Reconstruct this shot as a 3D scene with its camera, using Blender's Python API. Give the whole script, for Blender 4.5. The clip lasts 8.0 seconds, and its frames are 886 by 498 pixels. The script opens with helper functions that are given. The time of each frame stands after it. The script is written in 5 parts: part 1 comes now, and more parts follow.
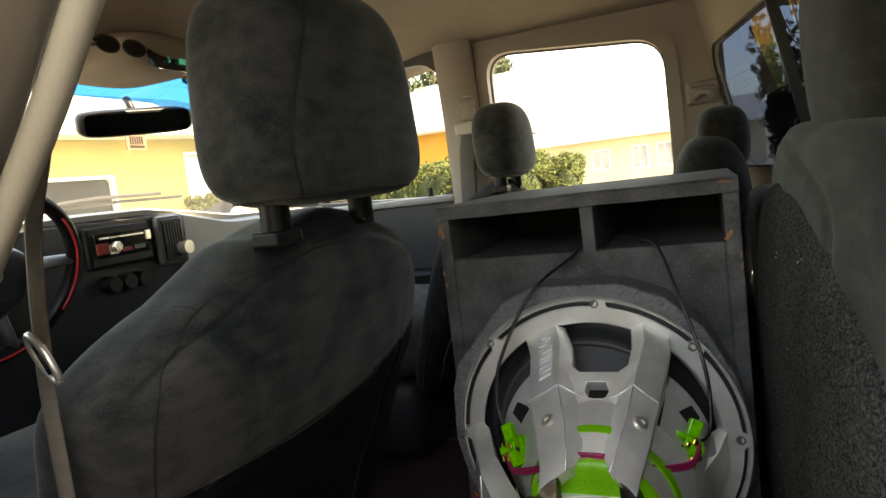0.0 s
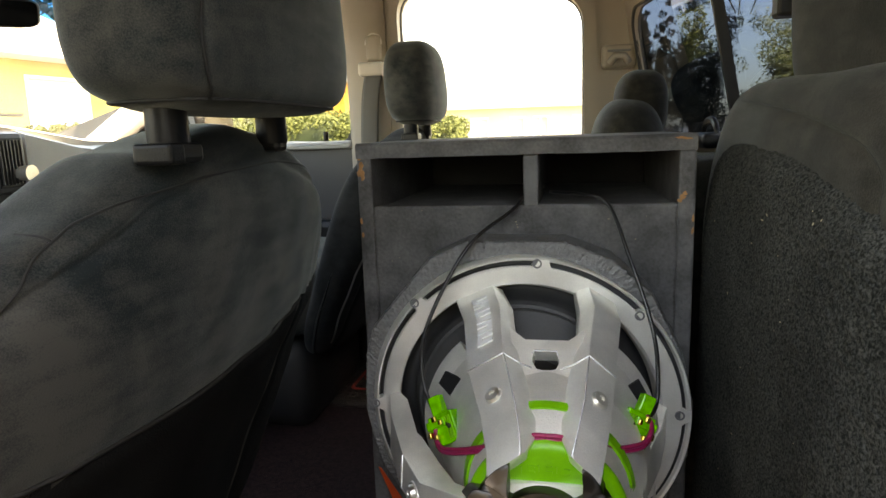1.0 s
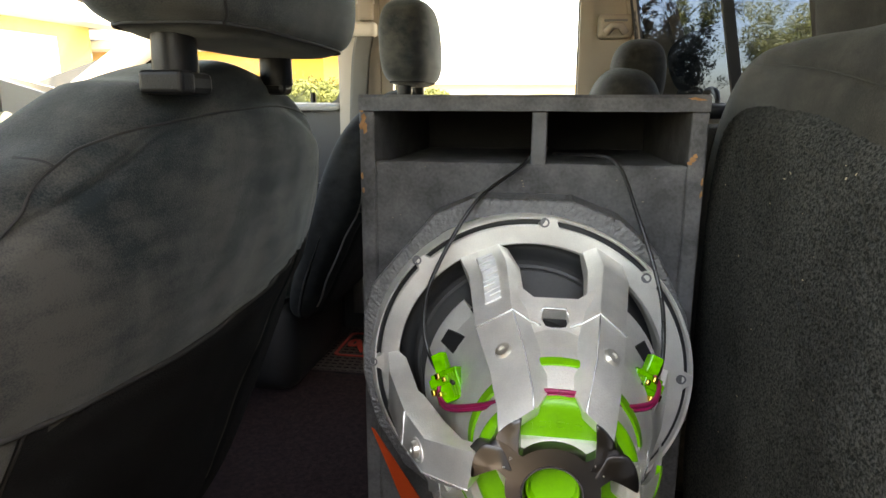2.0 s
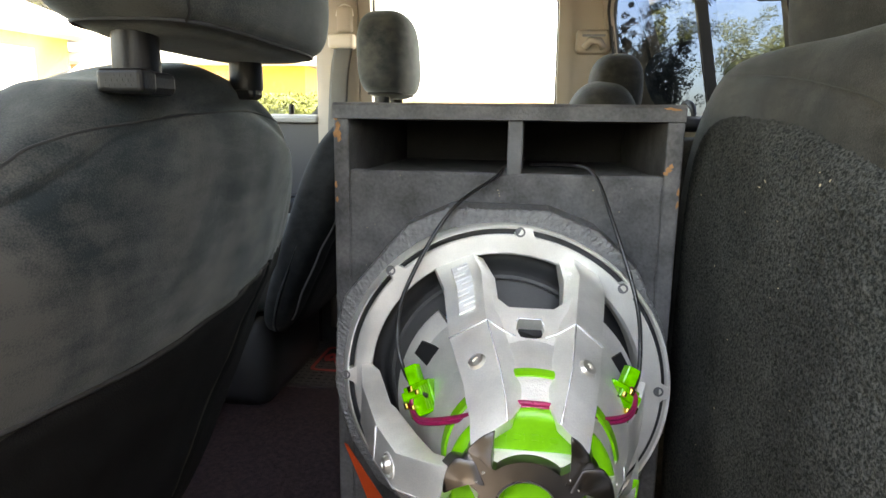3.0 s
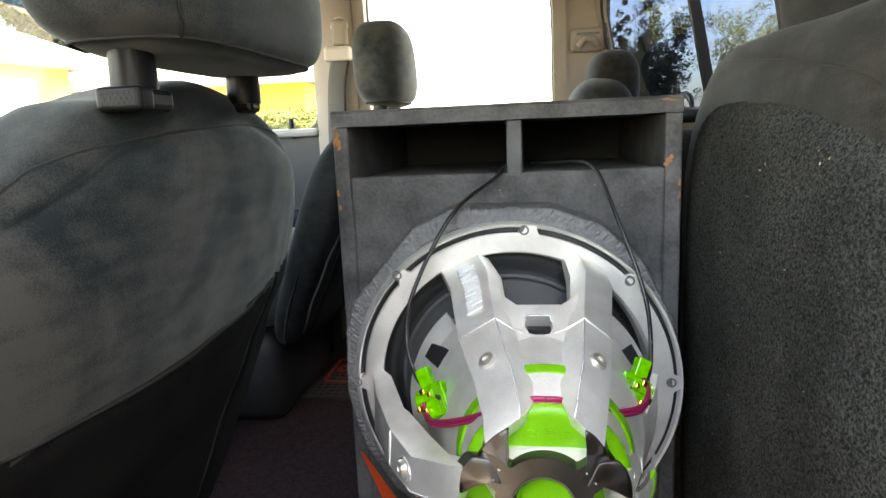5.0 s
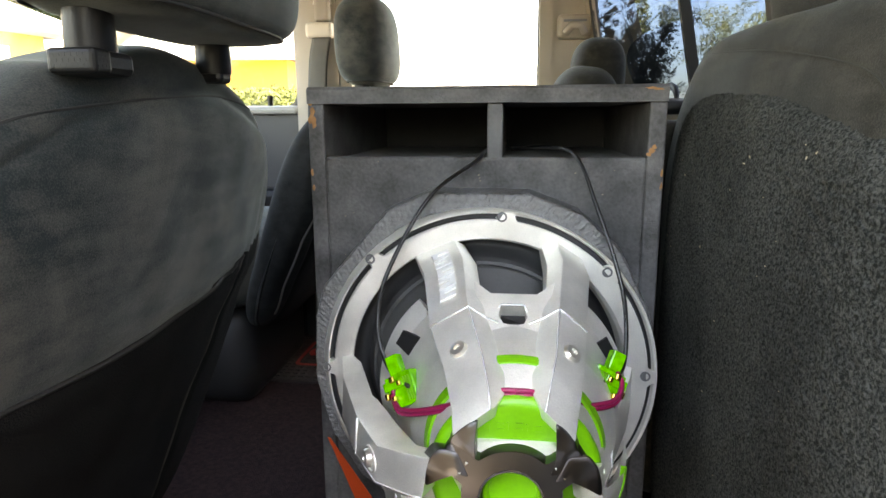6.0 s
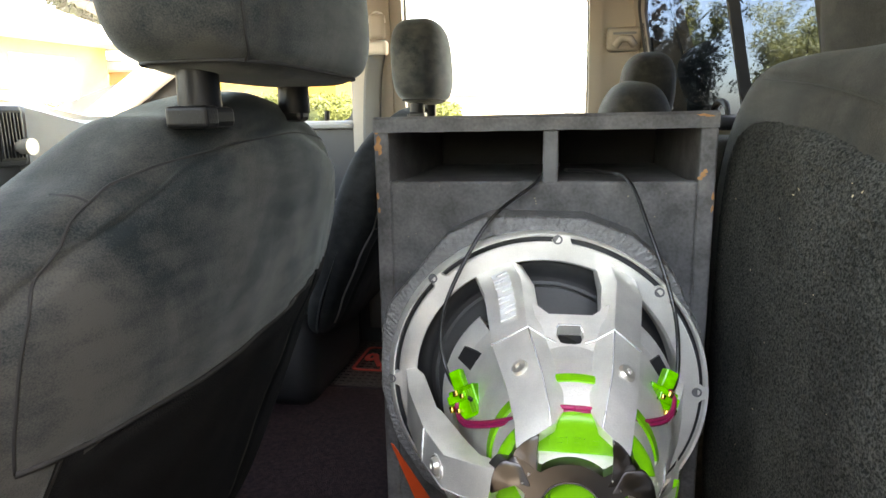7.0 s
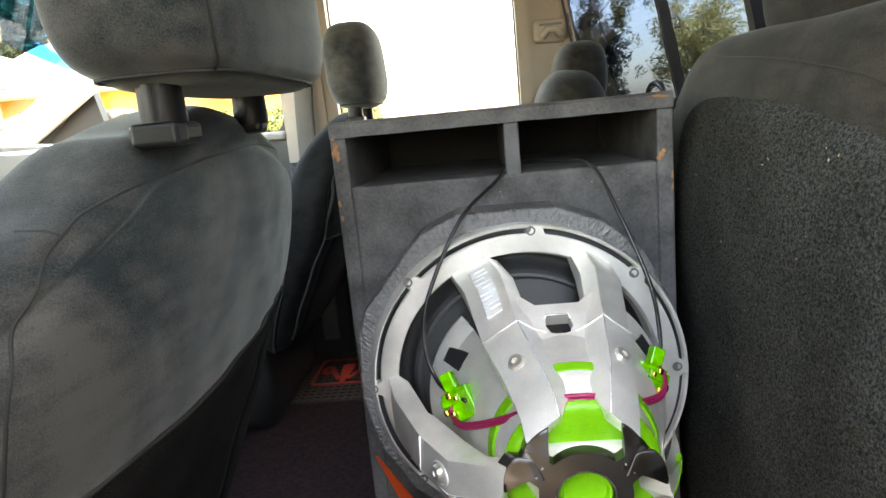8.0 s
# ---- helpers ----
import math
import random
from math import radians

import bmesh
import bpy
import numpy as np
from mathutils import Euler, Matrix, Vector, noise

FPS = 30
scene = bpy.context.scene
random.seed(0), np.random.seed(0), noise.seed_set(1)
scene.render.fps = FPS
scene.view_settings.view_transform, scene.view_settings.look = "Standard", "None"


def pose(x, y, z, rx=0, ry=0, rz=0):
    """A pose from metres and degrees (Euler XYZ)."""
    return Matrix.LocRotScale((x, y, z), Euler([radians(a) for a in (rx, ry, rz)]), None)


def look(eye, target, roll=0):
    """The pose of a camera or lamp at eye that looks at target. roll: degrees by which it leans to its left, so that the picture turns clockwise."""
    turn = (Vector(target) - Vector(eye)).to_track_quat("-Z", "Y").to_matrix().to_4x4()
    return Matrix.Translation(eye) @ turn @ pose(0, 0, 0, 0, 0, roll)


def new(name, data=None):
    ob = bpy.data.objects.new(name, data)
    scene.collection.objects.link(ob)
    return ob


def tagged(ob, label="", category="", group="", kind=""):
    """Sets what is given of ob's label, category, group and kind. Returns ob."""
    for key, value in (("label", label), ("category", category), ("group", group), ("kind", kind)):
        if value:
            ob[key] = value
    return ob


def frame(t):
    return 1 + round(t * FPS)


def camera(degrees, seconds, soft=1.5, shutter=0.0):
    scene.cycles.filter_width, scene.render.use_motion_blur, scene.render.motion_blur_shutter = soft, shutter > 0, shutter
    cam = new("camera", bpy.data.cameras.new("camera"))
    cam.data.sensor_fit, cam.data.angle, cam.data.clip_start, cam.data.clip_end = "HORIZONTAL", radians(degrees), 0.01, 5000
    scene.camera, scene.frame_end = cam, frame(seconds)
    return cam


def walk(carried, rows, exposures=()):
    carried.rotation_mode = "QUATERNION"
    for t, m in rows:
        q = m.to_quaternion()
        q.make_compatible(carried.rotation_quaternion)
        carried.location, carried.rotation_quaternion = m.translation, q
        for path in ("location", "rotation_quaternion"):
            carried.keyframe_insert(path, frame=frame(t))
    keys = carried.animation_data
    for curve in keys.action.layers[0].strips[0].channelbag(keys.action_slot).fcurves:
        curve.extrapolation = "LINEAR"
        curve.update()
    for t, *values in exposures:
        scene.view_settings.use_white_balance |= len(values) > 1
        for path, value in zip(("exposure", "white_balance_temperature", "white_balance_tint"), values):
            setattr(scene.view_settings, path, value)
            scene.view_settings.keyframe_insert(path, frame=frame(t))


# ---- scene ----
cam = camera(69.6, 8.0, soft=1.5)
PATH = [
    (0, (0.1702, -0.8570, 1.4705), (-0.6030, 0.9760, 1.2656), -7.02),
    (0.5, (0.0893, -0.7851, 1.4383), (-0.4541, 1.1061, 1.0808), -4.61),
    (1, (0.0617, -0.7608, 1.4419), (-0.3349, 1.1670, 1.0865), -1.92),
    (1.5, (0.0286, -0.7429, 1.4180), (-0.2686, 1.1784, 0.9483), 0.74),
    (1.7, (0.0226, -0.7552, 1.4163), (-0.3100, 1.1653, 0.9680), 0.08),
    (2.8, (0.0263, -0.7411, 1.4074), (-0.2119, 1.2023, 0.9994), 0.91),
    (3, (0.0293, -0.7400, 1.4055), (-0.2315, 1.2062, 1.0255), 0.78),
    (3.5, (0.0350, -0.7397, 1.4006), (-0.2738, 1.2215, 1.1585), -1.00),
    (4, (0.0296, -0.7392, 1.4019), (-0.2251, 1.2143, 1.0566), 0.40),
    (4.5, (0.0275, -0.7374, 1.4039), (-0.2486, 1.2206, 1.1040), 0.47),
    (4.7, (0.0318, -0.7426, 1.3989), (-0.2750, 1.2039, 1.0571), -1.77),
    (5.8, (0.0334, -0.7327, 1.4018), (-0.2190, 1.2157, 1.0276), -2.41),
    (6, (0.0354, -0.7218, 1.3950), (-0.1863, 1.2249, 0.9933), -0.23),
    (6.5, (0.0319, -0.7399, 1.4141), (-0.1932, 1.2090, 1.0255), -0.98),
    (7, (0.0234, -0.7664, 1.4279), (-0.3360, 1.1606, 1.0311), -1.06),
    (7.5, (0.0130, -0.7607, 1.4303), (-0.2824, 1.1721, 1.0095), -3.63),
    (8, (-0.0297, -0.7585, 1.4268), (-0.1722, 1.1954, 1.0240), -5.45),
]
walk(cam, [(t, look(eye, target, roll)) for t, eye, target, roll in PATH],
     exposures=[(0, 3.53, 11500, 13), (0.5, 4.02, 11500, 13), (1.0, 4.12, 11500, 13), (1.5, 4.32, 11500, 14), (3.0, 5.03, 10300, 13), (6.0, 5.05, 10300, 13), (8.0, 5.13, 10300, 13)])

# ---- light: hazy bright sky and a high sun behind the truck ----
SUN_DIR = Vector((0.50, 0.06, 1.10)).normalized()
world = bpy.data.worlds.new("sky")
scene.world = world
world.use_nodes = True
wn = world.node_tree
wn.nodes.clear()
sky = wn.nodes.new("ShaderNodeTexSky")
sky.sky_type = "NISHITA"
sky.sun_disc = False
sky.sun_elevation = math.asin(SUN_DIR.z)
sky.sun_rotation = math.atan2(SUN_DIR.x, SUN_DIR.y)
sky.dust_density = 2.0
bg = wn.nodes.new("ShaderNodeBackground")
bg.inputs["Strength"].default_value = 0.15
wout = wn.nodes.new("ShaderNodeOutputWorld")
wn.links.new(sky.outputs[0], bg.inputs["Color"])
wn.links.new(bg.outputs[0], wout.inputs["Surface"])
sun = new("sun", bpy.data.lights.new("sun", "SUN"))
sun.data.energy = 2.6
sun.data.angle = radians(0.6)
sun.data.color = (1.0, 0.97, 0.91)
sun.matrix_world = look((6, -4, 12), Vector((6, -4, 12)) - SUN_DIR)


# ---- materials ----
def nodes_of(name):
    m = bpy.data.materials.new(name)
    m.use_nodes = True
    t = m.node_tree
    return m, t, t.nodes["Principled BSDF"]


def surface(name, color, rough=0.6, metal=0.0, spread=0.25, scale=6.0, fine=180.0, bump=0.15, depth=0.001,
            sheen=0.0, coat=0.0, stretch=None, specular=0.5, second=None, rough_spread=0.1):
    """A procedural surface: colour mottled at two scales, fine relief."""
    m, t, b = nodes_of(name)
    n, l = t.nodes, t.links
    tc = n.new("ShaderNodeTexCoord")
    mp = n.new("ShaderNodeMapping")
    if stretch:
        mp.inputs["Scale"].default_value = stretch
    l.new(tc.outputs["Object"], mp.inputs["Vector"])
    big = n.new("ShaderNodeTexNoise")
    big.inputs["Scale"].default_value = scale
    big.inputs["Detail"].default_value = 5
    small = n.new("ShaderNodeTexNoise")
    small.inputs["Scale"].default_value = fine
    small.inputs["Detail"].default_value = 3
    l.new(mp.outputs[0], big.inputs["Vector"])
    l.new(tc.outputs["Object"], small.inputs["Vector"])
    ramp = n.new("ShaderNodeValToRGB")
    lo = tuple(c * (1 - spread) for c in color)
    hi = tuple(min(1, c * (1 + spread)) for c in (second or color))
    ramp.color_ramp.elements[0].position, ramp.color_ramp.elements[0].color = 0.3, (*lo, 1)
    ramp.color_ramp.elements[1].position, ramp.color_ramp.elements[1].color = 0.7, (*hi, 1)
    add = n.new("ShaderNodeMath")
    add.operation = "MULTIPLY_ADD"
    add.inputs[1].default_value = 0.35
    sub = n.new("ShaderNodeMath")
    sub.operation = "SUBTRACT"
    sub.inputs[1].default_value = 0.5
    l.new(small.outputs["Fac"], sub.inputs[0])
    l.new(sub.outputs[0], add.inputs[0])
    l.new(big.outputs["Fac"], add.inputs[2])
    l.new(add.outputs[0], ramp.inputs["Fac"])
    l.new(ramp.outputs["Color"], b.inputs["Base Color"])
    rr = n.new("ShaderNodeMapRange")
    rr.inputs["To Min"].default_value = max(0.02, rough - rough_spread)
    rr.inputs["To Max"].default_value = min(1, rough + rough_spread)
    l.new(big.outputs["Fac"], rr.inputs["Value"])
    l.new(rr.outputs[0], b.inputs["Roughness"])
    b.inputs["Metallic"].default_value = metal
    b.inputs["Specular IOR Level"].default_value = specular
    b.inputs["Sheen Weight"].default_value = sheen
    b.inputs["Sheen Roughness"].default_value = 0.5
    b.inputs["Coat Weight"].default_value = coat
    bp = n.new("ShaderNodeBump")
    bp.inputs["Strength"].default_value = bump
    bp.inputs["Distance"].default_value = depth
    l.new(small.outputs["Fac"], bp.inputs["Height"])
    l.new(bp.outputs[0], b.inputs["Normal"])
    return m


def pane_glass(name, tint, gloss=1.0, edge=0.92, face=0.08):
    """Thin sheet: tinted see-through with a mirror gloss by Fresnel."""
    m = bpy.data.materials.new(name)
    m.use_nodes = True
    n, l = m.node_tree.nodes, m.node_tree.links
    n.clear()
    tr = n.new("ShaderNodeBsdfTransparent")
    tr.inputs["Color"].default_value = (*tint, 1)
    gl = n.new("ShaderNodeBsdfGlossy")
    gl.inputs["Roughness"].default_value = 0.02
    gl.inputs["Color"].default_value = (gloss, gloss, gloss, 1)
    lw = n.new("ShaderNodeLayerWeight")
    lw.inputs["Blend"].default_value = 0.5
    pw = n.new("ShaderNodeMath")
    pw.operation = "POWER"
    pw.inputs[1].default_value = 5.0
    l.new(lw.outputs["Facing"], pw.inputs[0])
    fr = n.new("ShaderNodeMath")
    fr.operation = "MULTIPLY_ADD"
    fr.inputs[1].default_value = edge
    fr.inputs[2].default_value = face
    l.new(pw.outputs[0], fr.inputs[0])
    mix = n.new("ShaderNodeMixShader")
    out = n.new("ShaderNodeOutputMaterial")
    l.new(fr.outputs[0], mix.inputs[0])
    l.new(tr.outputs[0], mix.inputs[1])
    l.new(gl.outputs[0], mix.inputs[2])
    l.new(mix.outputs[0], out.inputs["Surface"])
    return m


def glow(name, color, strength):
    m, t, b = nodes_of(name)
    b.inputs["Base Color"].default_value = (*color, 1)
    b.inputs["Emission Color"].default_value = (*color, 1)
    b.inputs["Emission Strength"].default_value = strength
    return m


def velour(name, dark, mid, light, scale, sheen=0.30, rough=0.85):
    """Brushed pile: soft patches where the nap lies one way or the other, fine grain."""
    m, t, b = nodes_of(name)
    n, l = t.nodes, t.links
    tc = n.new("ShaderNodeTexCoord")
    mp = n.new("ShaderNodeMapping")
    mp.inputs["Rotation"].default_value = (0.4, 0.3, 0.5)
    mp.inputs["Scale"].default_value = (1.0, 1.2, 1.1)
    l.new(tc.outputs["Object"], mp.inputs["Vector"])
    big = n.new("ShaderNodeTexNoise")
    big.inputs["Scale"].default_value = scale
    big.inputs["Detail"].default_value = 5
    big.inputs["Roughness"].default_value = 0.55
    big.inputs["Distortion"].default_value = 0.9
    l.new(mp.outputs[0], big.inputs["Vector"])
    streak = n.new("ShaderNodeTexNoise")
    streak.inputs["Scale"].default_value = scale * 9
    streak.inputs["Detail"].default_value = 3
    mp2 = n.new("ShaderNodeMapping")
    mp2.inputs["Rotation"].default_value = (0.5, 0.0, 0.2)
    mp2.inputs["Scale"].default_value = (1.0, 0.35, 1.4)
    l.new(tc.outputs["Object"], mp2.inputs["Vector"])
    l.new(mp2.outputs[0], streak.inputs["Vector"])
    grain = n.new("ShaderNodeTexNoise")
    grain.inputs["Scale"].default_value = 800
    grain.inputs["Detail"].default_value = 2
    l.new(tc.outputs["Object"], grain.inputs["Vector"])
    def add(src, amount, base):
        k = n.new("ShaderNodeMath")
        k.operation = "SUBTRACT"
        k.inputs[1].default_value = 0.5
        l.new(src, k.inputs[0])
        q = n.new("ShaderNodeMath")
        q.operation = "MULTIPLY_ADD"
        q.inputs[1].default_value = amount
        l.new(k.outputs[0], q.inputs[0])
        l.new(base, q.inputs[2])
        return q.outputs[0]
    val = add(grain.outputs["Fac"], 0.45, add(streak.outputs["Fac"], 0.42, big.outputs["Fac"]))
    ramp = n.new("ShaderNodeValToRGB")
    e = ramp.color_ramp.elements
    e[0].position, e[0].color = 0.36, (*dark, 1)
    e[1].position, e[1].color = 0.66, (*light, 1)
    k = e.new(0.50)
    k.color = (*mid, 1)
    l.new(val, ramp.inputs["Fac"])
    l.new(ramp.outputs["Color"], b.inputs["Base Color"])
    b.inputs["Roughness"].default_value = rough
    b.inputs["Specular IOR Level"].default_value = 0.15
    b.inputs["Sheen Weight"].default_value = sheen
    b.inputs["Sheen Roughness"].default_value = 0.35
    b.inputs["Sheen Tint"].default_value = (0.80, 0.88, 0.86, 1)
    bp = n.new("ShaderNodeBump")
    bp.inputs["Strength"].default_value = 0.5
    bp.inputs["Distance"].default_value = 0.0012
    l.new(val, bp.inputs["Height"])
    l.new(bp.outputs[0], b.inputs["Normal"])
    return m


def needled(name, dark, light):
    """Needled carpet: tufts and pits a few millimetres across."""
    m, t, b = nodes_of(name)
    n, l = t.nodes, t.links
    tc = n.new("ShaderNodeTexCoord")
    tuft = n.new("ShaderNodeTexNoise")
    tuft.inputs["Scale"].default_value = 420
    tuft.inputs["Detail"].default_value = 5
    tuft.inputs["Roughness"].default_value = 0.62
    tuft.inputs["Distortion"].default_value = 0.4
    l.new(tc.outputs["Object"], tuft.inputs["Vector"])
    patch = n.new("ShaderNodeTexNoise")
    patch.inputs["Scale"].default_value = 9
    patch.inputs["Detail"].default_value = 4
    l.new(tc.outputs["Object"], patch.inputs["Vector"])
    ramp = n.new("ShaderNodeValToRGB")
    e = ramp.color_ramp.elements
    e[0].position, e[0].color = 0.41, (*dark, 1)
    e[1].position, e[1].color = 0.65, (*light, 1)
    l.new(tuft.outputs["Fac"], ramp.inputs["Fac"])
    mr = n.new("ShaderNodeMapRange")
    mr.inputs["From Min"].default_value = 0.3
    mr.inputs["From Max"].default_value = 0.7
    mr.inputs["To Min"].default_value = 0.65
    mr.inputs["To Max"].default_value = 1.25
    l.new(patch.outputs["Fac"], mr.inputs["Value"])
    mul = n.new("ShaderNodeVectorMath")
    mul.operation = "SCALE"
    l.new(ramp.outputs["Color"], mul.inputs[0])
    l.new(mr.outputs[0], mul.inputs["Scale"])
    l.new(mul.outputs[0], b.inputs["Base Color"])
    b.inputs["Roughness"].default_value = 0.95
    b.inputs["Specular IOR Level"].default_value = 0.1
    bp = n.new("ShaderNodeBump")
    bp.inputs["Strength"].default_value = 0.6
    bp.inputs["Distance"].default_value = 0.0022
    l.new(tuft.outputs["Fac"], bp.inputs["Height"])
    l.new(bp.outputs[0], b.inputs["Normal"])
    return m


VELOUR = velour("velour_charcoal", (0.0120, 0.0175, 0.0195), (0.036, 0.0390, 0.0380), (0.066, 0.0650, 0.0590), 5.0)
VELOUR_REAR = velour("velour_taupe", (0.0105, 0.0098, 0.0078), (0.0200, 0.0188, 0.0155), (0.040, 0.0370, 0.0305), 6.0, 0.12)
# charcoal velour again, with the passenger backrest's shade put into the colour
VELOUR_SHADED = velour("velour_shaded", (0.0040, 0.0044, 0.0046), (0.0085, 0.0090, 0.0090), (0.016, 0.0165, 0.0160), 5.0, 0.04)
SEAM = surface("seam_thread", (0.016, 0.016, 0.016), 0.8, spread=0.1, fine=600)
ROUGH_CLOTH = surface("coarse_back_cloth", (0.0065, 0.0068, 0.0070), 0.9, spread=0.3, scale=30, fine=600, bump=0.6, depth=0.002, specular=0.2)
FUZZ = needled("needled_carpet", (0.010, 0.0110, 0.0105), (0.064, 0.066, 0.060))
CARPET = surface("floor_carpet", (0.020, 0.012, 0.0125), 0.95, spread=0.5, scale=120, fine=500, bump=0.8, depth=0.003, specular=0.1)
TRIM = surface("tan_trim_plastic", (0.30, 0.255, 0.205), 0.55, spread=0.06, scale=5, fine=700, bump=0.12)
SEAL = surface("pale_seal_cloth", (0.46, 0.42, 0.335), 0.7, spread=0.08, scale=9, fine=500, bump=0.2)
TRIM_LIGHT = surface("pale_trim_plastic", (0.52, 0.47, 0.40), 0.5, spread=0.05, scale=5, fine=700, bump=0.1)
LINER = surface("headliner_cloth", (0.26, 0.22, 0.175), 0.95, spread=0.08, scale=8, fine=500, bump=0.3, specular=0.1)
BLACK_PLASTIC = surface("black_plastic", (0.0055, 0.0055, 0.006), 0.42, spread=0.15, scale=12, fine=500, bump=0.12, specular=0.25)
GREY_PLASTIC = surface("grey_plastic", (0.14, 0.14, 0.14), 0.5, spread=0.08, fine=500, bump=0.12)
STEEL_GREY = surface("satin_grey_trim", (0.07, 0.07, 0.07), 0.35, spread=0.08, fine=500, bump=0.08)
PALE_DASH = surface("pale_grey_dash", (0.34, 0.34, 0.32), 0.6, spread=0.08, fine=500, bump=0.15)
DARK_PLASTIC = surface("dark_grey_plastic", (0.028, 0.030, 0.033), 0.42, spread=0.12, fine=500, bump=0.12)
PIPING = surface("grey_piping", (0.055, 0.055, 0.053), 0.7, spread=0.15, fine=400)
RUBBER = surface("black_rubber", (0.012, 0.012, 0.013), 0.6, spread=0.2, fine=300)
BOX_PAINT = surface("charcoal_box_coating", (0.066, 0.064, 0.064), 0.72, spread=0.45, scale=22, fine=240, bump=0.6, depth=0.002, second=(0.088, 0.086, 0.085), rough_spread=0.2)
RAW_WOOD = surface("raw_fibreboard", (0.34, 0.16, 0.065), 0.9, spread=0.35, scale=60, fine=300, bump=0.5)
TAPE = surface("crinkled_ring_coating", (0.145, 0.145, 0.142), 0.34, spread=0.22, scale=120, fine=230, bump=0.8, depth=0.003, stretch=(1.0, 0.4, 1.8))
CAST = surface("silver_cast_paint", (0.90, 0.885, 0.82), 0.40, metal=0.62, spread=0.10, scale=25, fine=620, bump=0.35, specular=0.5)
CAST_EDGE = surface("bright_cast_edge", (0.80, 0.80, 0.78), 0.25, metal=0.4, spread=0.05, fine=500, bump=0.05)
STEEL = surface("bright_steel", (0.80, 0.77, 0.69), 0.30, metal=0.85, spread=0.1, fine=200, bump=0.1)
MOTOR = surface("turned_steel", (0.30, 0.29, 0.285), 0.25, metal=0.9, spread=0.1, fine=80, bump=0.03)
# turned steel darkened in colour to stand for reflections of the dark cab
MOTOR_DARK = surface("turned_steel_darkened", (0.115, 0.108, 0.108), 0.30, metal=1.0, spread=0.1, fine=80, bump=0.03)
tangent = MOTOR_DARK.node_tree.nodes.new("ShaderNodeTangent")
tangent.direction_type = "RADIAL"
tangent.axis = "Y"
shader = next(q for q in MOTOR_DARK.node_tree.nodes if q.type == "BSDF_PRINCIPLED")
shader.inputs["Anisotropic"].default_value = 0.85
MOTOR_DARK.node_tree.links.new(tangent.outputs[0], shader.inputs["Tangent"])
BRIGHT = surface("bright_mark_paint", (0.86, 0.86, 0.84), 0.45, spread=0.08, scale=40, fine=300)
BINDING = surface("carpet_binding", (0.014, 0.010, 0.011), 0.8, spread=0.3, scale=90, fine=400, bump=0.5)
GREEN = surface("lime_rubber", (0.13, 0.46, 0.012), 0.4, spread=0.12, scale=20, fine=300, bump=0.08)
SURROUND = surface("surround_rubber", (0.030, 0.030, 0.031), 0.5, spread=0.15, scale=20, fine=300, bump=0.1)
CONE = surface("cone_pulp", (0.060, 0.060, 0.060), 0.6, spread=0.15, scale=20, fine=300, bump=0.2)
WIRE_BLACK = surface("black_wire", (0.012, 0.012, 0.012), 0.3, spread=0.1, fine=300, bump=0.02)
WIRE_RED = surface("magenta_wire", (0.30, 0.012, 0.07), 0.35, spread=0.15, fine=300, bump=0.02)
GOLD = surface("gold_contact", (0.75, 0.52, 0.10), 0.25, metal=1.0, spread=0.1, fine=200)
ORANGE = surface("orange_strap", (0.75, 0.075, 0.012), 0.6, spread=0.1, fine=400)
RED = surface("red_print", (0.30, 0.022, 0.018), 0.7, spread=0.2, fine=300)
RED_TRIM = surface("red_stitching", (0.5, 0.02, 0.03), 0.5, spread=0.1, fine=300)
MAT = surface("black_floor_mat", (0.018, 0.017, 0.017), 0.8, spread=0.4, scale=40, fine=220, bump=0.9, depth=0.004)
BELT = surface("beige_webbing", (0.15, 0.135, 0.11), 0.7, spread=0.1, scale=6, fine=500, bump=0.3, stretch=(1, 1, 30))
BELT_DARK = surface("grey_webbing", (0.10, 0.095, 0.085), 0.75, spread=0.12, fine=500, bump=0.3)
LINT = surface("straw_lint", (0.34, 0.28, 0.19), 0.9, spread=0.4, scale=40, fine=300)
LIME_CLEAR = surface("lime_acrylic", (0.10, 0.52, 0.006), 0.15, spread=0.3, scale=60, fine=120, bump=0.05)
CLEAR = pane_glass("clear_glass", (0.93, 0.95, 0.94), edge=0.5, face=0.02)
TINTED = pane_glass("privacy_glass", (0.023, 0.034, 0.056), edge=0.50, face=0.07)
BLUE_BAND = pane_glass("blue_sun_band", (0.004, 0.16, 0.36))
MIRROR = surface("mirror_silver", (0.040, 0.036, 0.032), 0.03, metal=1.0, spread=0.01, bump=0.0)
DISPLAY = surface("display_black", (0.006, 0.007, 0.008), 0.12, spread=0.05, bump=0.0)
DIGIT = glow("display_teal", (0.03, 0.40, 0.32), 0.05)
DECAL = surface("dark_decal", (0.03, 0.028, 0.03), 0.7, spread=0.1)
PAPER = surface("paper_tag", (0.30, 0.19, 0.13), 0.8, spread=0.06)
PRINT = surface("tag_print", (0.45, 0.10, 0.06), 0.8, spread=0.1)
INK = surface("ink", (0.03, 0.03, 0.03), 0.8, spread=0.1)
STUCCO = surface("yellow_stucco", (0.40, 0.345, 0.12), 0.95, spread=0.10, scale=1.2, fine=40, bump=0.5, depth=0.01)
STUCCO_OR = surface("ochre_stucco", (0.55, 0.30, 0.06), 0.95, spread=0.10, scale=1.2, fine=40, bump=0.5, depth=0.01)
STUCCO_PALE = surface("cream_stucco", (0.62, 0.52, 0.36), 0.95, spread=0.08, scale=0.8, fine=30, bump=0.5, depth=0.01)
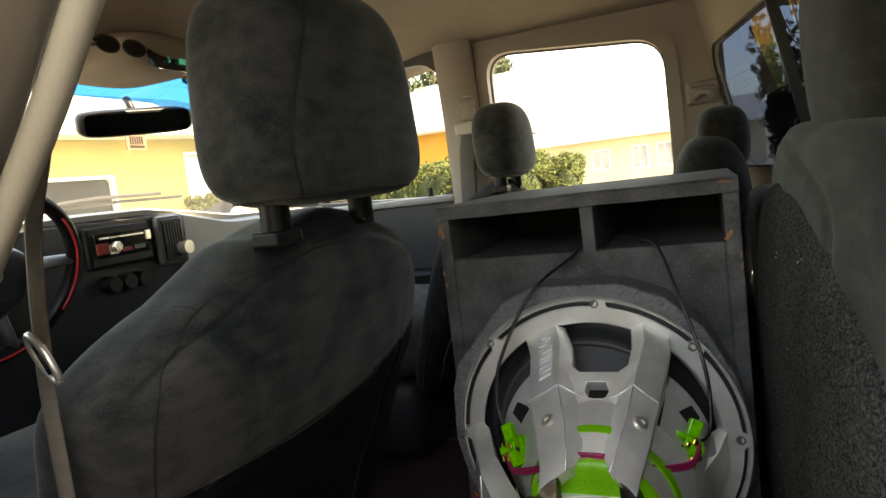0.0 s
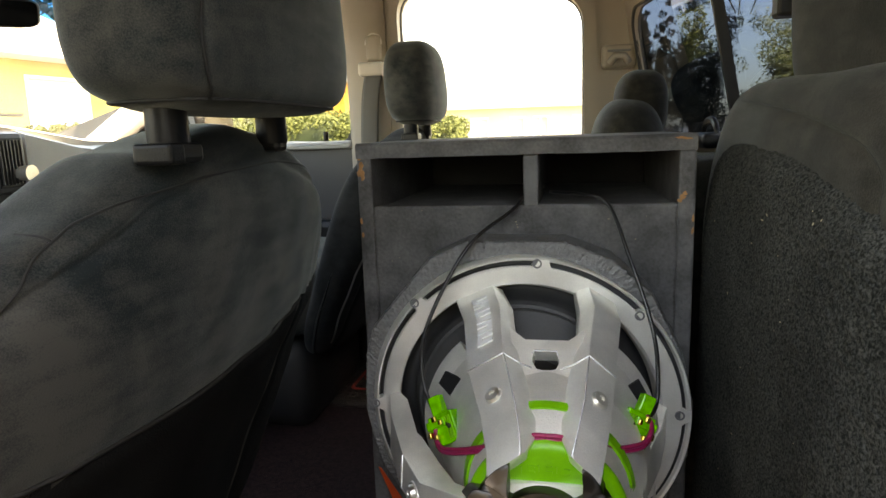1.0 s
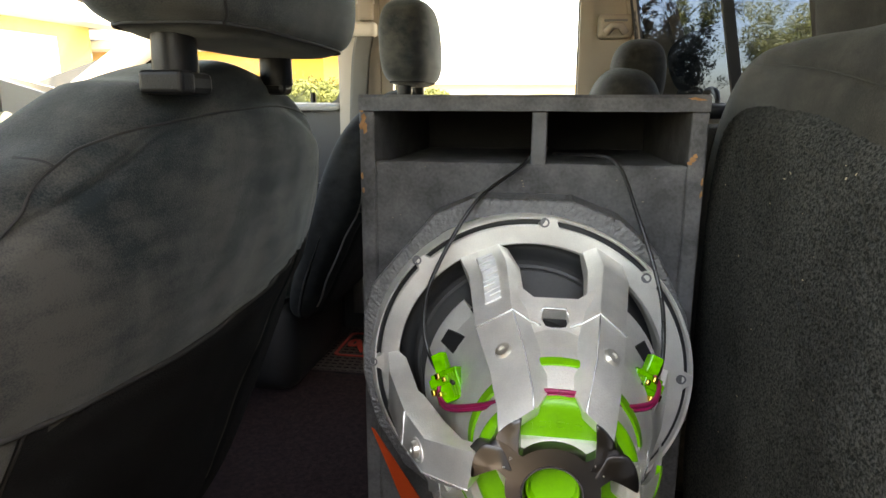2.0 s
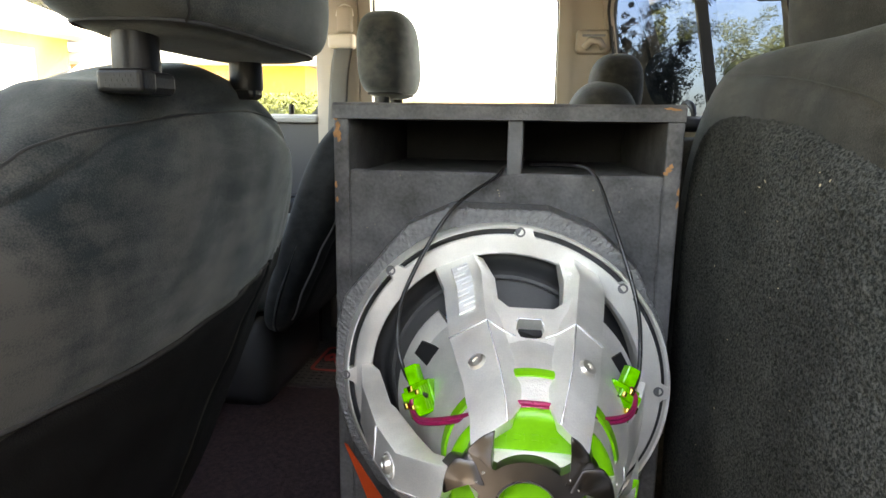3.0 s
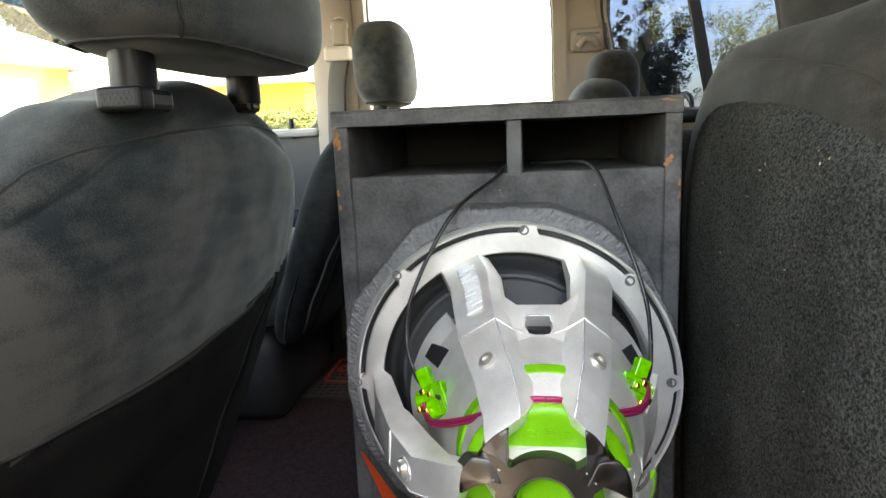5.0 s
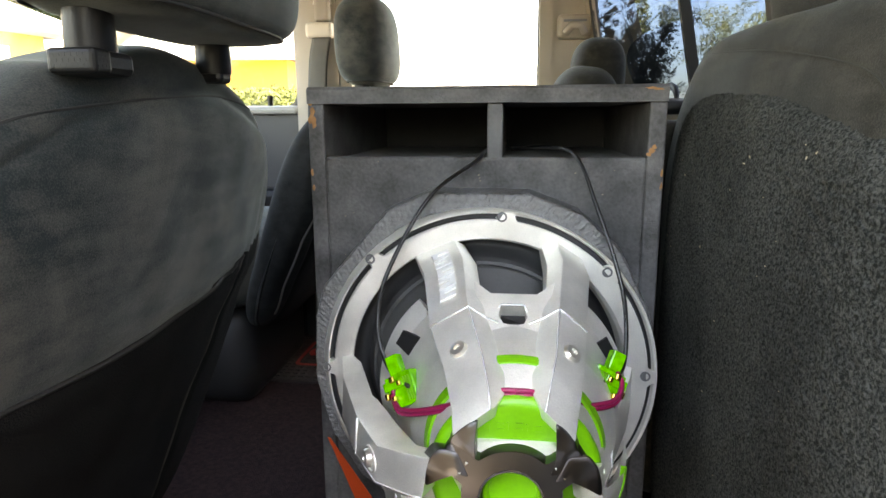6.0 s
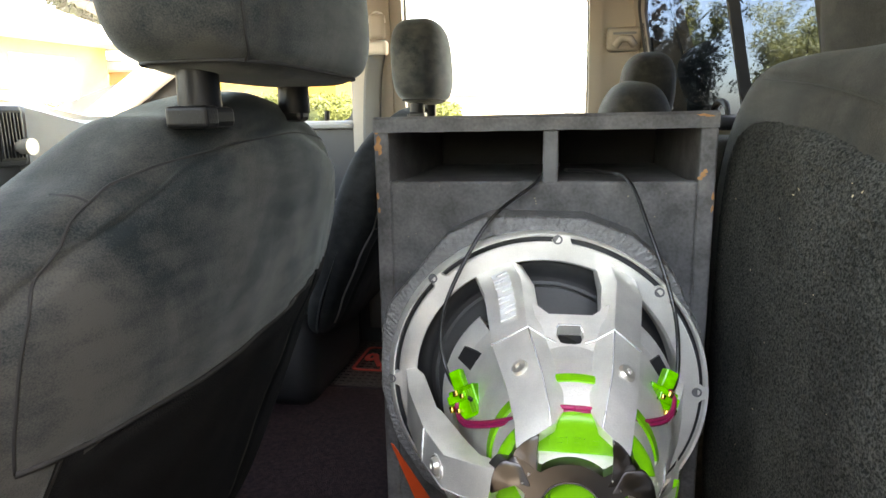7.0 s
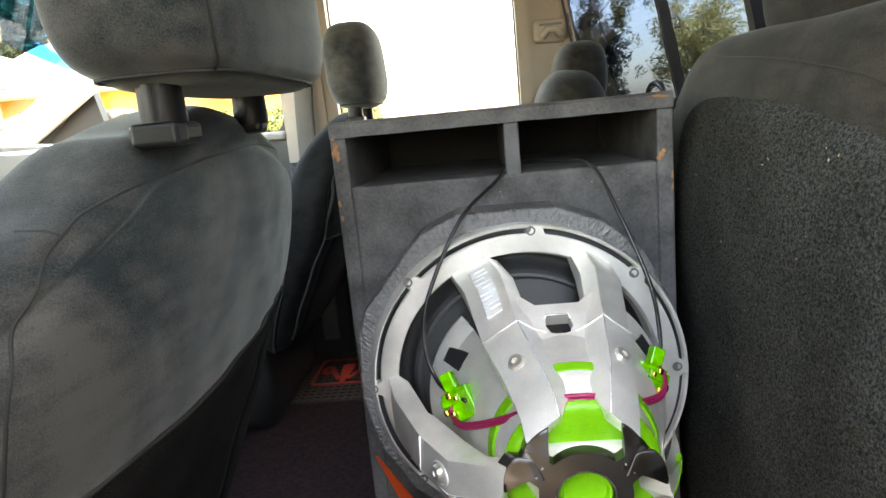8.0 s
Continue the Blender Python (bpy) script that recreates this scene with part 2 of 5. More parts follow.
FASCIA = surface("white_fascia", (0.72, 0.70, 0.66), 0.7, spread=0.06, scale=2, fine=60)
SHINGLE = surface("pale_shingle", (0.20, 0.205, 0.21), 0.95, spread=0.2, scale=3, fine=25, bump=0.8, depth=0.02)
PALE_PANE = surface("curtained_pane", (0.40, 0.40, 0.38), 0.4, spread=0.2, scale=2, fine=10, bump=0.0)
DARK_PANE = surface("house_pane", (0.02, 0.024, 0.024), 0.35, spread=0.3, scale=2, fine=10, bump=0.0, specular=0.15)
LEAF = surface("hedge_leaf", (0.030, 0.045, 0.011), 0.7, spread=0.5, scale=9, fine=60, bump=0.2, second=(0.060, 0.070, 0.020), specular=0.15)
LEAF_DARK = surface("tree_leaf_dark", (0.026, 0.036, 0.015), 0.7, spread=0.4, scale=4, fine=30, specular=0.15)
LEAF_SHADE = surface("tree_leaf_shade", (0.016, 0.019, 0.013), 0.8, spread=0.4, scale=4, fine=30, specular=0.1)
LEAF_GOLD = surface("tree_leaf_gold", (0.24, 0.24, 0.05), 0.6, spread=0.5, scale=3, fine=30, second=(0.34, 0.27, 0.06))
BARK = surface("bark", (0.10, 0.075, 0.055), 0.95, spread=0.4, scale=12, fine=60, bump=0.8, depth=0.01)
ASPHALT = surface("ground_mix", (0.16, 0.15, 0.13), 0.95, spread=0.25, scale=0.8, fine=40, bump=0.6, depth=0.01)


# ---- mesh helpers ----
def part(name, bm, material, parent=None, label="", smooth=False, at=None):
    """Links a bmesh as one mesh object, under its thing where one is given."""
    me = bpy.data.meshes.new(name)
    bmesh.ops.recalc_face_normals(bm, faces=bm.faces)
    bm.to_mesh(me)
    bm.free()
    if smooth:
        me.polygons.foreach_set("use_smooth", [True] * len(me.polygons))
        if smooth != 1:
            me.set_sharp_from_angle(angle=radians(smooth))
    me.materials.append(material)
    ob = new(name, me)
    if at is not None:
        ob.matrix_basis = at
    if parent:
        ob.parent = parent
    if label:
        ob["label"] = label
    return ob


def thing(name, place, label, category, group="", kind=""):
    ob = new(name)
    ob.empty_display_size = 0.05
    ob.location = place
    return tagged(ob, label, category, group, kind)


def box(bm, lo, hi, bevel=0.0, seg=2):
    lo, hi = Vector(lo), Vector(hi)
    made = bmesh.ops.create_cube(bm, size=1, matrix=Matrix.Translation((lo + hi) / 2) @ Matrix.Diagonal((*(hi - lo), 1)))
    if bevel:
        edges = list({e for v in made["verts"] for e in v.link_edges})
        bmesh.ops.bevel(bm, geom=edges, offset=bevel, segments=seg, affect="EDGES", profile=0.5)
    return made["verts"]


def boxed(lo, hi, bevel=0.0, seg=2):
    bm = bmesh.new()
    box(bm, lo, hi, bevel, seg)
    return bm


def loft(bm, rings, closed=True, caps=True):
    """Skins a list of rings with the same number of points."""
    rows = [[bm.verts.new(p) for p in ring] for ring in rings]
    n = len(rows[0])
    for a, b in zip(rows, rows[1:]):
        for i in range(n if closed else n - 1):
            j = (i + 1) % n
            bm.faces.new((a[i], a[j], b[j], b[i]))
    if caps:
        bm.faces.new(rows[0][::-1])
        bm.faces.new(rows[-1])
    return rows


def tube(bm, points, radius, sides=10, flat=1.0, side_axis=None, caps=True):
    """A tube along points; radius may be a list; flat < 1 squashes it across side_axis."""
    pts = [Vector(p) for p in points]
    rings = []
    normal = None
    for i, p in enumerate(pts):
        d = (pts[min(i + 1, len(pts) - 1)] - pts[max(i - 1, 0)]).normalized()
        if side_axis is not None:
            normal = (Vector(side_axis) - d * d.dot(Vector(side_axis))).normalized()
        elif normal is None:
            normal = d.orthogonal().normalized()
        else:
            normal = (normal - d * d.dot(normal)).normalized()
        other = d.cross(normal)
        r = radius[i] if isinstance(radius, (list, tuple)) else radius
        rings.append([p + normal * (r * math.cos(a)) + other * (r * flat * math.sin(a))
                      for a in (2 * math.pi * k / sides for k in range(sides))])
    loft(bm, rings, caps=caps)


def spline(points, steps=8):
    """Catmull-Rom through points."""
    p = [Vector(q) for q in points]
    p = [2 * p[0] - p[1]] + p + [2 * p[-1] - p[-2]]
    out = []
    for a, b, c, d in zip(p, p[1:], p[2:], p[3:]):
        for k in range(steps):
            t = k / steps
            out.append(0.5 * (2 * b + (c - a) * t + (2 * a - 5 * b + 4 * c - d) * t * t + (3 * b - a - 3 * c + d) * t ** 3))
    return out + [p[-2]]


def pillow(half, k=4.0, n=24, deform=None):
    """A rounded cushion: a cube grid drawn onto a superellipsoid of half sizes, then deformed."""
    bm = bmesh.new()
    bmesh.ops.create_cube(bm, size=2)
    bmesh.ops.subdivide_edges(bm, edges=bm.edges, cuts=n, use_grid_fill=True)
    for v in bm.verts:
        c = Vector([math.sin(q * math.pi / 2 * 0.94) / math.sin(math.pi / 2 * 0.94) for q in v.co])
        r = sum(abs(q) ** k for q in c) ** (1 / k)
        q = Vector([c[i] / r * half[i] for i in range(3)])
        v.co = deform(q) if deform else q
    return bm


def round_poly(pts, r, n=5):
    """A polygon with its corners rounded (2D)."""
    out = []
    pts = [Vector(p) for p in pts]
    for i, p in enumerate(pts):
        a, b = pts[i - 1] - p, pts[(i + 1) % len(pts)] - p
        ra = min(r, a.length * 0.45, b.length * 0.45)
        s, e = p + a.normalized() * ra, p + b.normalized() * ra
        for k in range(n + 1):
            t = k / n
            out.append((1 - t) ** 2 * s + 2 * t * (1 - t) * p + t * t * e)
    return out


def ray_poly(poly, c, ang):
    """Where the ray from c at the angle leaves the polygon."""
    d = Vector((math.cos(ang), math.sin(ang)))
    best = None
    for i, p in enumerate(poly):
        q = poly[(i + 1) % len(poly)]
        e = q - p
        den = d.x * e.y - d.y * e.x
        if abs(den) < 1e-12:
            continue
        w = p - c
        t = (w.x * e.y - w.y * e.x) / den
        u = (w.x * d.y - w.y * d.x) / den
        if t > 0 and -1e-3 <= u <= 1 + 1e-3 and (best is None or t > best):
            best = t
    return c + d * best


def holed(outer, inner, lift, n=96):
    """A sheet with an opening. outer, inner: 2D polygons; lift(u, v, side) gives the 3D place on side 0 or 1."""
    outer, inner = [Vector(p) for p in outer], [Vector(p) for p in inner]
    c = sum(inner, Vector((0, 0))) / len(inner)
    angs = {2 * math.pi * k / n for k in range(n)}
    angs |= {math.atan2((p - c).y, (p - c).x) % (2 * math.pi) for p in outer}
    bm = bmesh.new()
    loops = []
    for poly, side in ((outer, 0), (inner, 0), (inner, 1), (outer, 1)):
        loops.append([lift(*ray_poly(poly, c, a), side) for a in sorted(angs)])
    loft(bm, loops + [loops[0]], caps=False)
    bmesh.ops.remove_doubles(bm, verts=bm.verts, dist=1e-5)
    return bm


def sheet(poly, lift):
    """A closed pane with thickness over a 2D polygon."""
    bm = bmesh.new()
    a = [bm.verts.new(lift(p[0], p[1], 0)) for p in poly]
    b = [bm.verts.new(lift(p[0], p[1], 1)) for p in poly]
    bm.faces.new(a[::-1])
    bm.faces.new(b)
    for i in range(len(a)):
        j = (i + 1) % len(a)
        bm.faces.new((a[i], a[j], b[j], b[i]))
    return bm


def lathe(bm, profile, place, n=64, a0=0.0, a1=2 * math.pi, close=False):
    """Turns (r, h) points about the axis; place(r, angle, h) gives the 3D point."""
    full = abs(a1 - a0 - 2 * math.pi) < 1e-6
    angs = [a0 + (a1 - a0) * k / n for k in range(n if full else n + 1)]
    rows = [[bm.verts.new(place(r, a, h)) for r, h in profile] for a in angs]
    m = len(profile)
    for i in range(len(rows) if full else len(rows) - 1):
        a, b = rows[i], rows[(i + 1) % len(rows)]
        for j in range(m if close else m - 1):
            bm.faces.new((a[j], a[(j + 1) % m], b[(j + 1) % m], b[j]))
    if close and not full:
        bm.faces.new(rows[0][::-1])
        bm.faces.new(rows[-1])


# ---- the cab: floor, walls, windows, roof ----
FLOOR = 0.75
WALL = 1.08          # inner face of the passenger side
SIDE = -0.60         # inner face of the driver side


def back_x(y, z):
    """The bowed rear wall of the cab, which leans forward towards its top."""
    return 0.425 - 0.215 * (max(0.0, y - 0.22) - 0.06 * (1 - math.exp(-max(0.0, y - 0.22) / 0.06))) - 0.20 * (z - 1.45)


ground_bm = bmesh.new()
bmesh.ops.create_grid(ground_bm, x_segments=8, y_segments=8, size=600)
tagged(part("ground", ground_bm, ASPHALT), "pale dry paved ground stretching out to the horizon", "ground", kind="structure")

fl = part("floor", boxed((-1.75, SIDE - 0.05, FLOOR - 0.12), (0.45, WALL + 0.05, FLOOR)), CARPET)
tagged(fl, "dark carpeted cab floor of a pickup truck", "floor", kind="structure")

# passenger side: rear door with its window opening, pillar, front door
def side_lift(u, v, side):
    bow = 0.035 * max(0.0, (v - 1.42) / 0.45) ** 2
    return Vector((u, WALL - bow + (0.07 if side else 0.0), v))


rear_hole = round_poly([(-0.425, 1.36), (0.098, 1.36), (0.094, 1.795), (-0.425, 1.845)], 0.085, 7)
wall_pass = part("wall_passenger_side", holed([(-0.46, FLOOR), (0.262, FLOOR), (0.235, 1.93), (-0.46, 1.93)], rear_hole, side_lift), TRIM, smooth=40)
tagged(wall_pass, "tan plastic lined rear door side of the cab", "wall", kind="structure")
lip_out = round_poly([(-0.455, 1.33), (0.128, 1.33), (0.124, 1.822), (-0.455, 1.875)], 0.10, 7)
part("window_surround", holed(lip_out, [c * 0.985 + Vector((-0.165, 1.59)) * 0.015 for c in rear_hole],
     lambda u, v, s: side_lift(u, v, 0) + Vector((0, -0.012 if not s else 0.03, 0))), TRIM, wall_pass, "tan moulded window surround", smooth=40)
part("door_panel", boxed((-0.452, WALL - 0.022, FLOOR + 0.004), (0.215, WALL - 0.003, 1.318), 0.008), DARK_PLASTIC, wall_pass, "dark lower door panel")
seal_pts = [side_lift(c.x, c.y, 0) + Vector((0, 0.028, 0)) for c in rear_hole]
sb = bmesh.new()
tube(sb, seal_pts + [seal_pts[0]], 0.009, 6)
part("window_seal", sb, RUBBER, wall_pass, smooth=1)
win1 = part("window_1", sheet(rear_hole, lambda u, v, s: side_lift(u, v, 0) + Vector((0, 0.036 + 0.004 * s, 0))), CLEAR)
win1.visible_shadow = False
tagged(win1, "clear rear door window with a rounded frame", "window", kind="structure")

front_hole = round_poly([(-1.30, 1.455), (-0.585, 1.425), (-0.57, 1.80), (-0.62, 1.85), (-0.93, 1.845)], 0.05, 5)
wall_front = part("wall_front_door", holed([(-1.75, FLOOR), (-0.58 + 0.04, FLOOR), (-0.54, 1.93), (-0.86, 1.93), (-1.36, 1.50), (-1.75, 1.44)], front_hole, side_lift), DARK_PLASTIC, smooth=40)
tagged(wall_front, "dark grey front door panel below an open-looking window", "wall", kind="structure")
win2 = part("window_2", sheet(front_hole, lambda u, v, s: side_lift(u, v, 0) + Vector((0, 0.036 + 0.004 * s, 0))), CLEAR)
win2.visible_shadow = False
tagged(win2, "clear front door window of the passenger side", "window", kind="structure")
part("door_sill", boxed((-1.30, WALL - 0.03, 1.408), (-0.575, WALL + 0.01, 1.432), 0.012), PALE_DASH, wall_front, "pale sill along the window")
part("armrest", boxed((-1.25, WALL - 0.07, 1.12), (-0.6, WALL + 0.005, 1.2), 0.02), BLACK_PLASTIC, wall_front)
lb = bmesh.new()
tube(lb, [(-0.66, WALL - 0.012, 1.405), (-0.66, WALL - 0.012, 1.46)], 0.008, 10)
part("lock_pin", lb, BLACK_PLASTIC, wall_front, smooth=40)

bp = bmesh.new()
rings = []
for k in range(13):
    z = 1.34 + (1.93 - 1.34) * k / 12
    bow = 0.035 * max(0.0, (z - 1.42) / 0.45) ** 2
    y0 = WALL - 0.035 - bow
    rings.append([(-0.455, y0 + 0.012, z), (-0.475, y0, z), (-0.555, y0, z), (-0.578, y0 + 0.014, z), (-0.578, WALL + 0.07, z), (-0.455, WALL + 0.07, z)])
loft(bp, rings)
pillar = part("pillar_passenger", bp, TRIM, smooth=35)
tagged(pillar, "tan plastic centre pillar between the doors", "pillar", kind="structure")

part("pillar_foot", boxed((-0.577, WALL - 0.034, FLOOR), (-0.456, WALL + 0.07, 1.338), 0.008), DARK_PLASTIC, pillar, "dark lower pillar cover")

# rear wall with the wide tinted window
def back_lift(u, v, side):
    return Vector((back_x(u, v) + (0.014 if side else 0.0), u, v))


back_hole = round_poly([(-0.42, 1.42), (1.035, 1.42), (1.02, 1.70), (0.985, 1.735), (-0.34, 1.755)], 0.04, 6)
wall_back = part("wall_back", holed([(SIDE - 0.05, FLOOR), (WALL + 0.03, FLOOR), (WALL + 0.03, 1.93), (SIDE - 0.05, 1.93)], back_hole, back_lift, 128), TRIM, smooth=40)
tagged(wall_back, "tan plastic lined back wall of the cab", "wall", kind="structure")
frame_out = [Vector((0.31 + (c.x - 0.31) * 1.008, 1.588 + (c.y - 1.588) * 1.035)) for c in back_hole]
part("window_gasket", holed(frame_out, back_hole, lambda u, v, s: back_lift(u, v, 0) + Vector((0.004 if s else -0.005, 0, 0)), 128), RUBBER, wall_back, "black rubber gasket", smooth=40)
gb = bmesh.new()
cols = 28
for k in range(cols):
    ua, ub = -0.42 + 1.47 * k / cols, -0.42 + 1.47 * (k + 1) / cols
    vs = [gb.verts.new(back_lift(u, v, 0) + Vector((0.008, 0, 0))) for u, v in ((ua, 1.40), (ub, 1.40), (ub, 1.81), (ua, 1.81))]
    gb.faces.new(vs)
bmesh.ops.remove_doubles(gb, verts=gb.verts, dist=1e-5)
win3 = part("window_3", gb, TINTED, smooth=1)
tagged(win3, "dark privacy tinted rear sliding window with dark stickers", "window", kind="structure")
for u, w in ((0.552, 0.0065), (0.285, 0.011)):
    db = bmesh.new()
    rings = []
    for k in range(9):
        z = 1.40 + 0.41 * k / 8
        p = back_lift(u, z, 0) + Vector((-0.010, 0, 0))
        rings.append([p + Vector((0, -w, 0)), p + Vector((0, w, 0)), p + Vector((0.02, w, 0)), p + Vector((0.02, -w, 0))])
    loft(db, rings)
    part("window_bar", db, BLACK_PLASTIC, win3)
# sticker strokes high on the rear glass
for strokes in ([(0.585, 1.765), (0.582, 1.715), (0.570, 1.67), (0.530, 1.625)], [(0.545, 1.765), (0.540, 1.715), (0.525, 1.67), (0.505, 1.635)],
                [(0.478, 1.755), (0.480, 1.70), (0.482, 1.66), (0.497, 1.63)], [(0.420, 1.745), (0.420, 1.69), (0.427, 1.65), (0.457, 1.625)]):
    st = bmesh.new()
    pts = [back_lift(u, z, 0) + Vector((0.0055, 0, 0)) for u, z in strokes]
    tube(st, spline(pts, 5), [0.002 + 0.0035 * math.sin(math.pi * (k + 1) / (len(strokes) * 5 - 2)) ** 2 for k in range((len(strokes) - 1) * 5 + 1)], 6, 0.15, (0, 1, 0))
    part("sticker_stroke", st, DECAL, win3)

# roof: a bowed lining and the header over the windscreen
rb = bmesh.new()
NX, NY = 14, 20
grid = []
for i in range(NX + 1):
    x = -0.92 + 1.42 * i / NX
    row = []
    for j in range(NY + 1):
        y = SIDE - 0.06 + (WALL - SIDE + 0.13) * j / NY
        e = max(0.0, (abs(y - 0.24) - 0.55) / 0.35)
        f = max(0.0, (-0.62 - x) / 0.3)
        row.append((x, y, 1.925 - 0.075 * e ** 1.6 - 0.145 * f ** 2 - 0.03 * max(0, (x - 0.1) / 0.4) ** 2))
    grid.append(row)
top = [[rb.verts.new(p) for p in row] for row in grid]
cap = [[rb.verts.new((p[0], p[1], p[2] + 0.07)) for p in row] for row in grid]
for i in range(NX):
    for j in range(NY):
        rb.faces.new((top[i][j], top[i][j + 1], top[i + 1][j + 1], top[i + 1][j]))
        rb.faces.new((cap[i][j], cap[i + 1][j], cap[i + 1][j + 1], cap[i][j + 1]))
rim = [(i, 0) for i in range(NX)] + [(NX, j) for j in range(NY)] + [(i, NY) for i in range(NX, 0, -1)] + [(0, j) for j in range(NY, 0, -1)]
for (i, j), (p, q) in zip(rim, rim[1:] + rim[:1]):
    rb.faces.new((top[i][j], top[p][q], cap[p][q], cap[i][j]))
tagged(part("ceiling", rb, LINER, smooth=40), "taupe cloth headliner under the cab roof", "ceiling", kind="structure")

# driver side: centre pillar, sills and rear corner round the open rear doorway
pd = bmesh.new()
rings = []
SEAL_LINE = [(-0.42, 1.15), (-0.36, 1.33), (-0.29, 1.42), (-0.222, 1.494), (-0.178, 1.541), (-0.136, 1.592), (-0.112, 1.619), (-0.085, 1.66), (-0.07, 1.75)]
for k in range(49):
    z = FLOOR + (1.9 - FLOOR) * k / 48
    s = float(np.interp(z, [q[1] for q in SEAL_LINE], [q[0] for q in SEAL_LINE]))
    s = max(-0.29, s)
    rings.append([(-0.42, SIDE + 0.02, z), (-0.40, SIDE + 0.05, z), (max(-0.385, s - 0.085), SIDE + 0.048, z), (s - 0.03, SIDE + 0.012, z), (s, SIDE - 0.07, z), (-0.42, SIDE - 0.07, z)])
loft(pd, rings)
pillar_d = part("pillar_driver", pd, TRIM_LIGHT, smooth=35)
tagged(pillar_d, "pale plastic centre pillar beside the driver seat", "pillar", kind="structure")
ds = part("wall_driver_side", holed([(-1.75, FLOOR), (-0.42, FLOOR), (-0.42, 1.93), (-0.86, 1.93), (-1.36, 1.50), (-1.75, 1.44)],
          round_poly([(-1.28, 1.44), (-0.46, 1.42), (-0.46, 1.80), (-0.55, 1.85), (-0.93, 1.845)], 0.05, 5),
          lambda u, v, s: Vector((u, SIDE - (0.07 if s else 0.0), v))), GREY_PLASTIC, smooth=40)
tagged(ds, "grey driver door panel with its window", "wall", kind="structure")
sill = part("door_opening_sill", boxed((-0.205, SIDE - 0.07, FLOOR - 0.12), (0.40, SIDE + 0.02, FLOOR + 0.03), 0.01), GREY_PLASTIC)
tagged(sill, "grey sill of the open rear doorway", "sill", kind="structure")
corner = part("wall_rear_corner", boxed((0.40, SIDE - 0.06, FLOOR), (0.50, SIDE + 0.02, 1.93), 0.01), TRIM)
tagged(corner, "tan plastic rear corner post of the cab", "pillar", kind="structure")
# unseen slab in a swung door's place, added to keep side light off the seat
swung = part("wall_swung_blocker", boxed((0.41, SIDE - 0.98, FLOOR - 0.1), (0.48, SIDE - 0.063, 1.88), 0.02), TRIM)
tagged(swung, "unseen tan slab added like a swung rear door to block side light", "door", kind="structure")
# added out of view to cut light entering the doorway; its slanted top shapes it
dr = part("wall_doorway_blocker", sheet(round_poly([(-0.42, FLOOR - 0.1), (0.40, FLOOR - 0.1), (0.40, 1.62), (0.10, 1.54), (-0.10, 1.44), (-0.42, 1.42)], 0.03), lambda u, v, s: Vector((u, SIDE - 0.40 - 0.05 * s, v))), GREY_PLASTIC)
tagged(dr, "unseen grey panel added across the doorway to block light", "door", kind="structure")
sl_ = part("floor_step", boxed((-0.42, SIDE - 0.40, FLOOR - 0.12), (0.40, SIDE - 0.07, FLOOR - 0.1)), CARPET)
tagged(sl_, "dark step between the sill and the added panel", "floor", kind="structure")

# windscreen with its blue sun band, pillars and cowl
WS0, WS1 = Vector((-1.40, 0, 1.475)), Vector((-0.92, 0, 1.775))


def ws_lift(u, v, s):
    p = WS0.lerp(WS1, v)
    return Vector((p.x - 0.04 * (1 - ((u - 0.24) / 0.8) ** 2) + (0.004 if s else 0), u, p.z))


def band_edge(u):
    """Lower edge of the sun band, dropping towards the passenger pillar."""
    return 0.885 - 0.25 * max(0.0, (u - 0.3) / 0.55)


def ws_pane(low, high):
    bm = bmesh.new()
    n = 20
    for k in range(n):
        ua, ub = SIDE + (WALL - SIDE - 0.02) * k / n, SIDE + (WALL - SIDE - 0.02) * (k + 1) / n
        bm.faces.new([bm.verts.new(ws_lift(u, v, 0)) for u, v in ((ua, low(ua)), (ub, low(ub)), (ub, high(ub)), (ua, high(ua)))])
    bmesh.ops.remove_doubles(bm, verts=bm.verts, dist=1e-5)
    return bm


ws = part("window_4", ws_pane(lambda u: -0.12, band_edge), CLEAR, smooth=1)
ws.visible_shadow = False
tagged(ws, "clear windscreen with a blue tinted band along its top", "windscreen", kind="structure")
band = part("sun_band", ws_pane(band_edge, lambda u: 1.04), BLUE_BAND, ws, "translucent blue tinted band", smooth=1)
band.visible_shadow = False
for y, nm, mat in ((WALL - 0.035, "pillar_screen_passenger", TRIM_LIGHT), (SIDE + 0.035, "pillar_screen_driver", TRIM)):
    ab = bmesh.new()
    tube(ab, [WS0.lerp(WS1, v) + Vector((0.02, y, -0.01)) for v in (-0.1, 0.3, 0.7, 1.06)], 0.042, 12, 1.0)
    tagged(part(nm, ab, mat, smooth=1), "slanting plastic lined windscreen pillar", "pillar", kind="structure")

# dashboard
dash = thing("dashboard", (-1.2, 0.24, FLOOR), "black and pale grey plastic dashboard under the windscreen", "dashboard", kind="structure")
DB = -dash.location


def dpart(name, bm, mat, label="", smooth=False, parent=None):
    if parent is None:
        bmesh.ops.translate(bm, verts=bm.verts, vec=DB)
    return part(name, bm, mat, parent or dash, label, smooth)


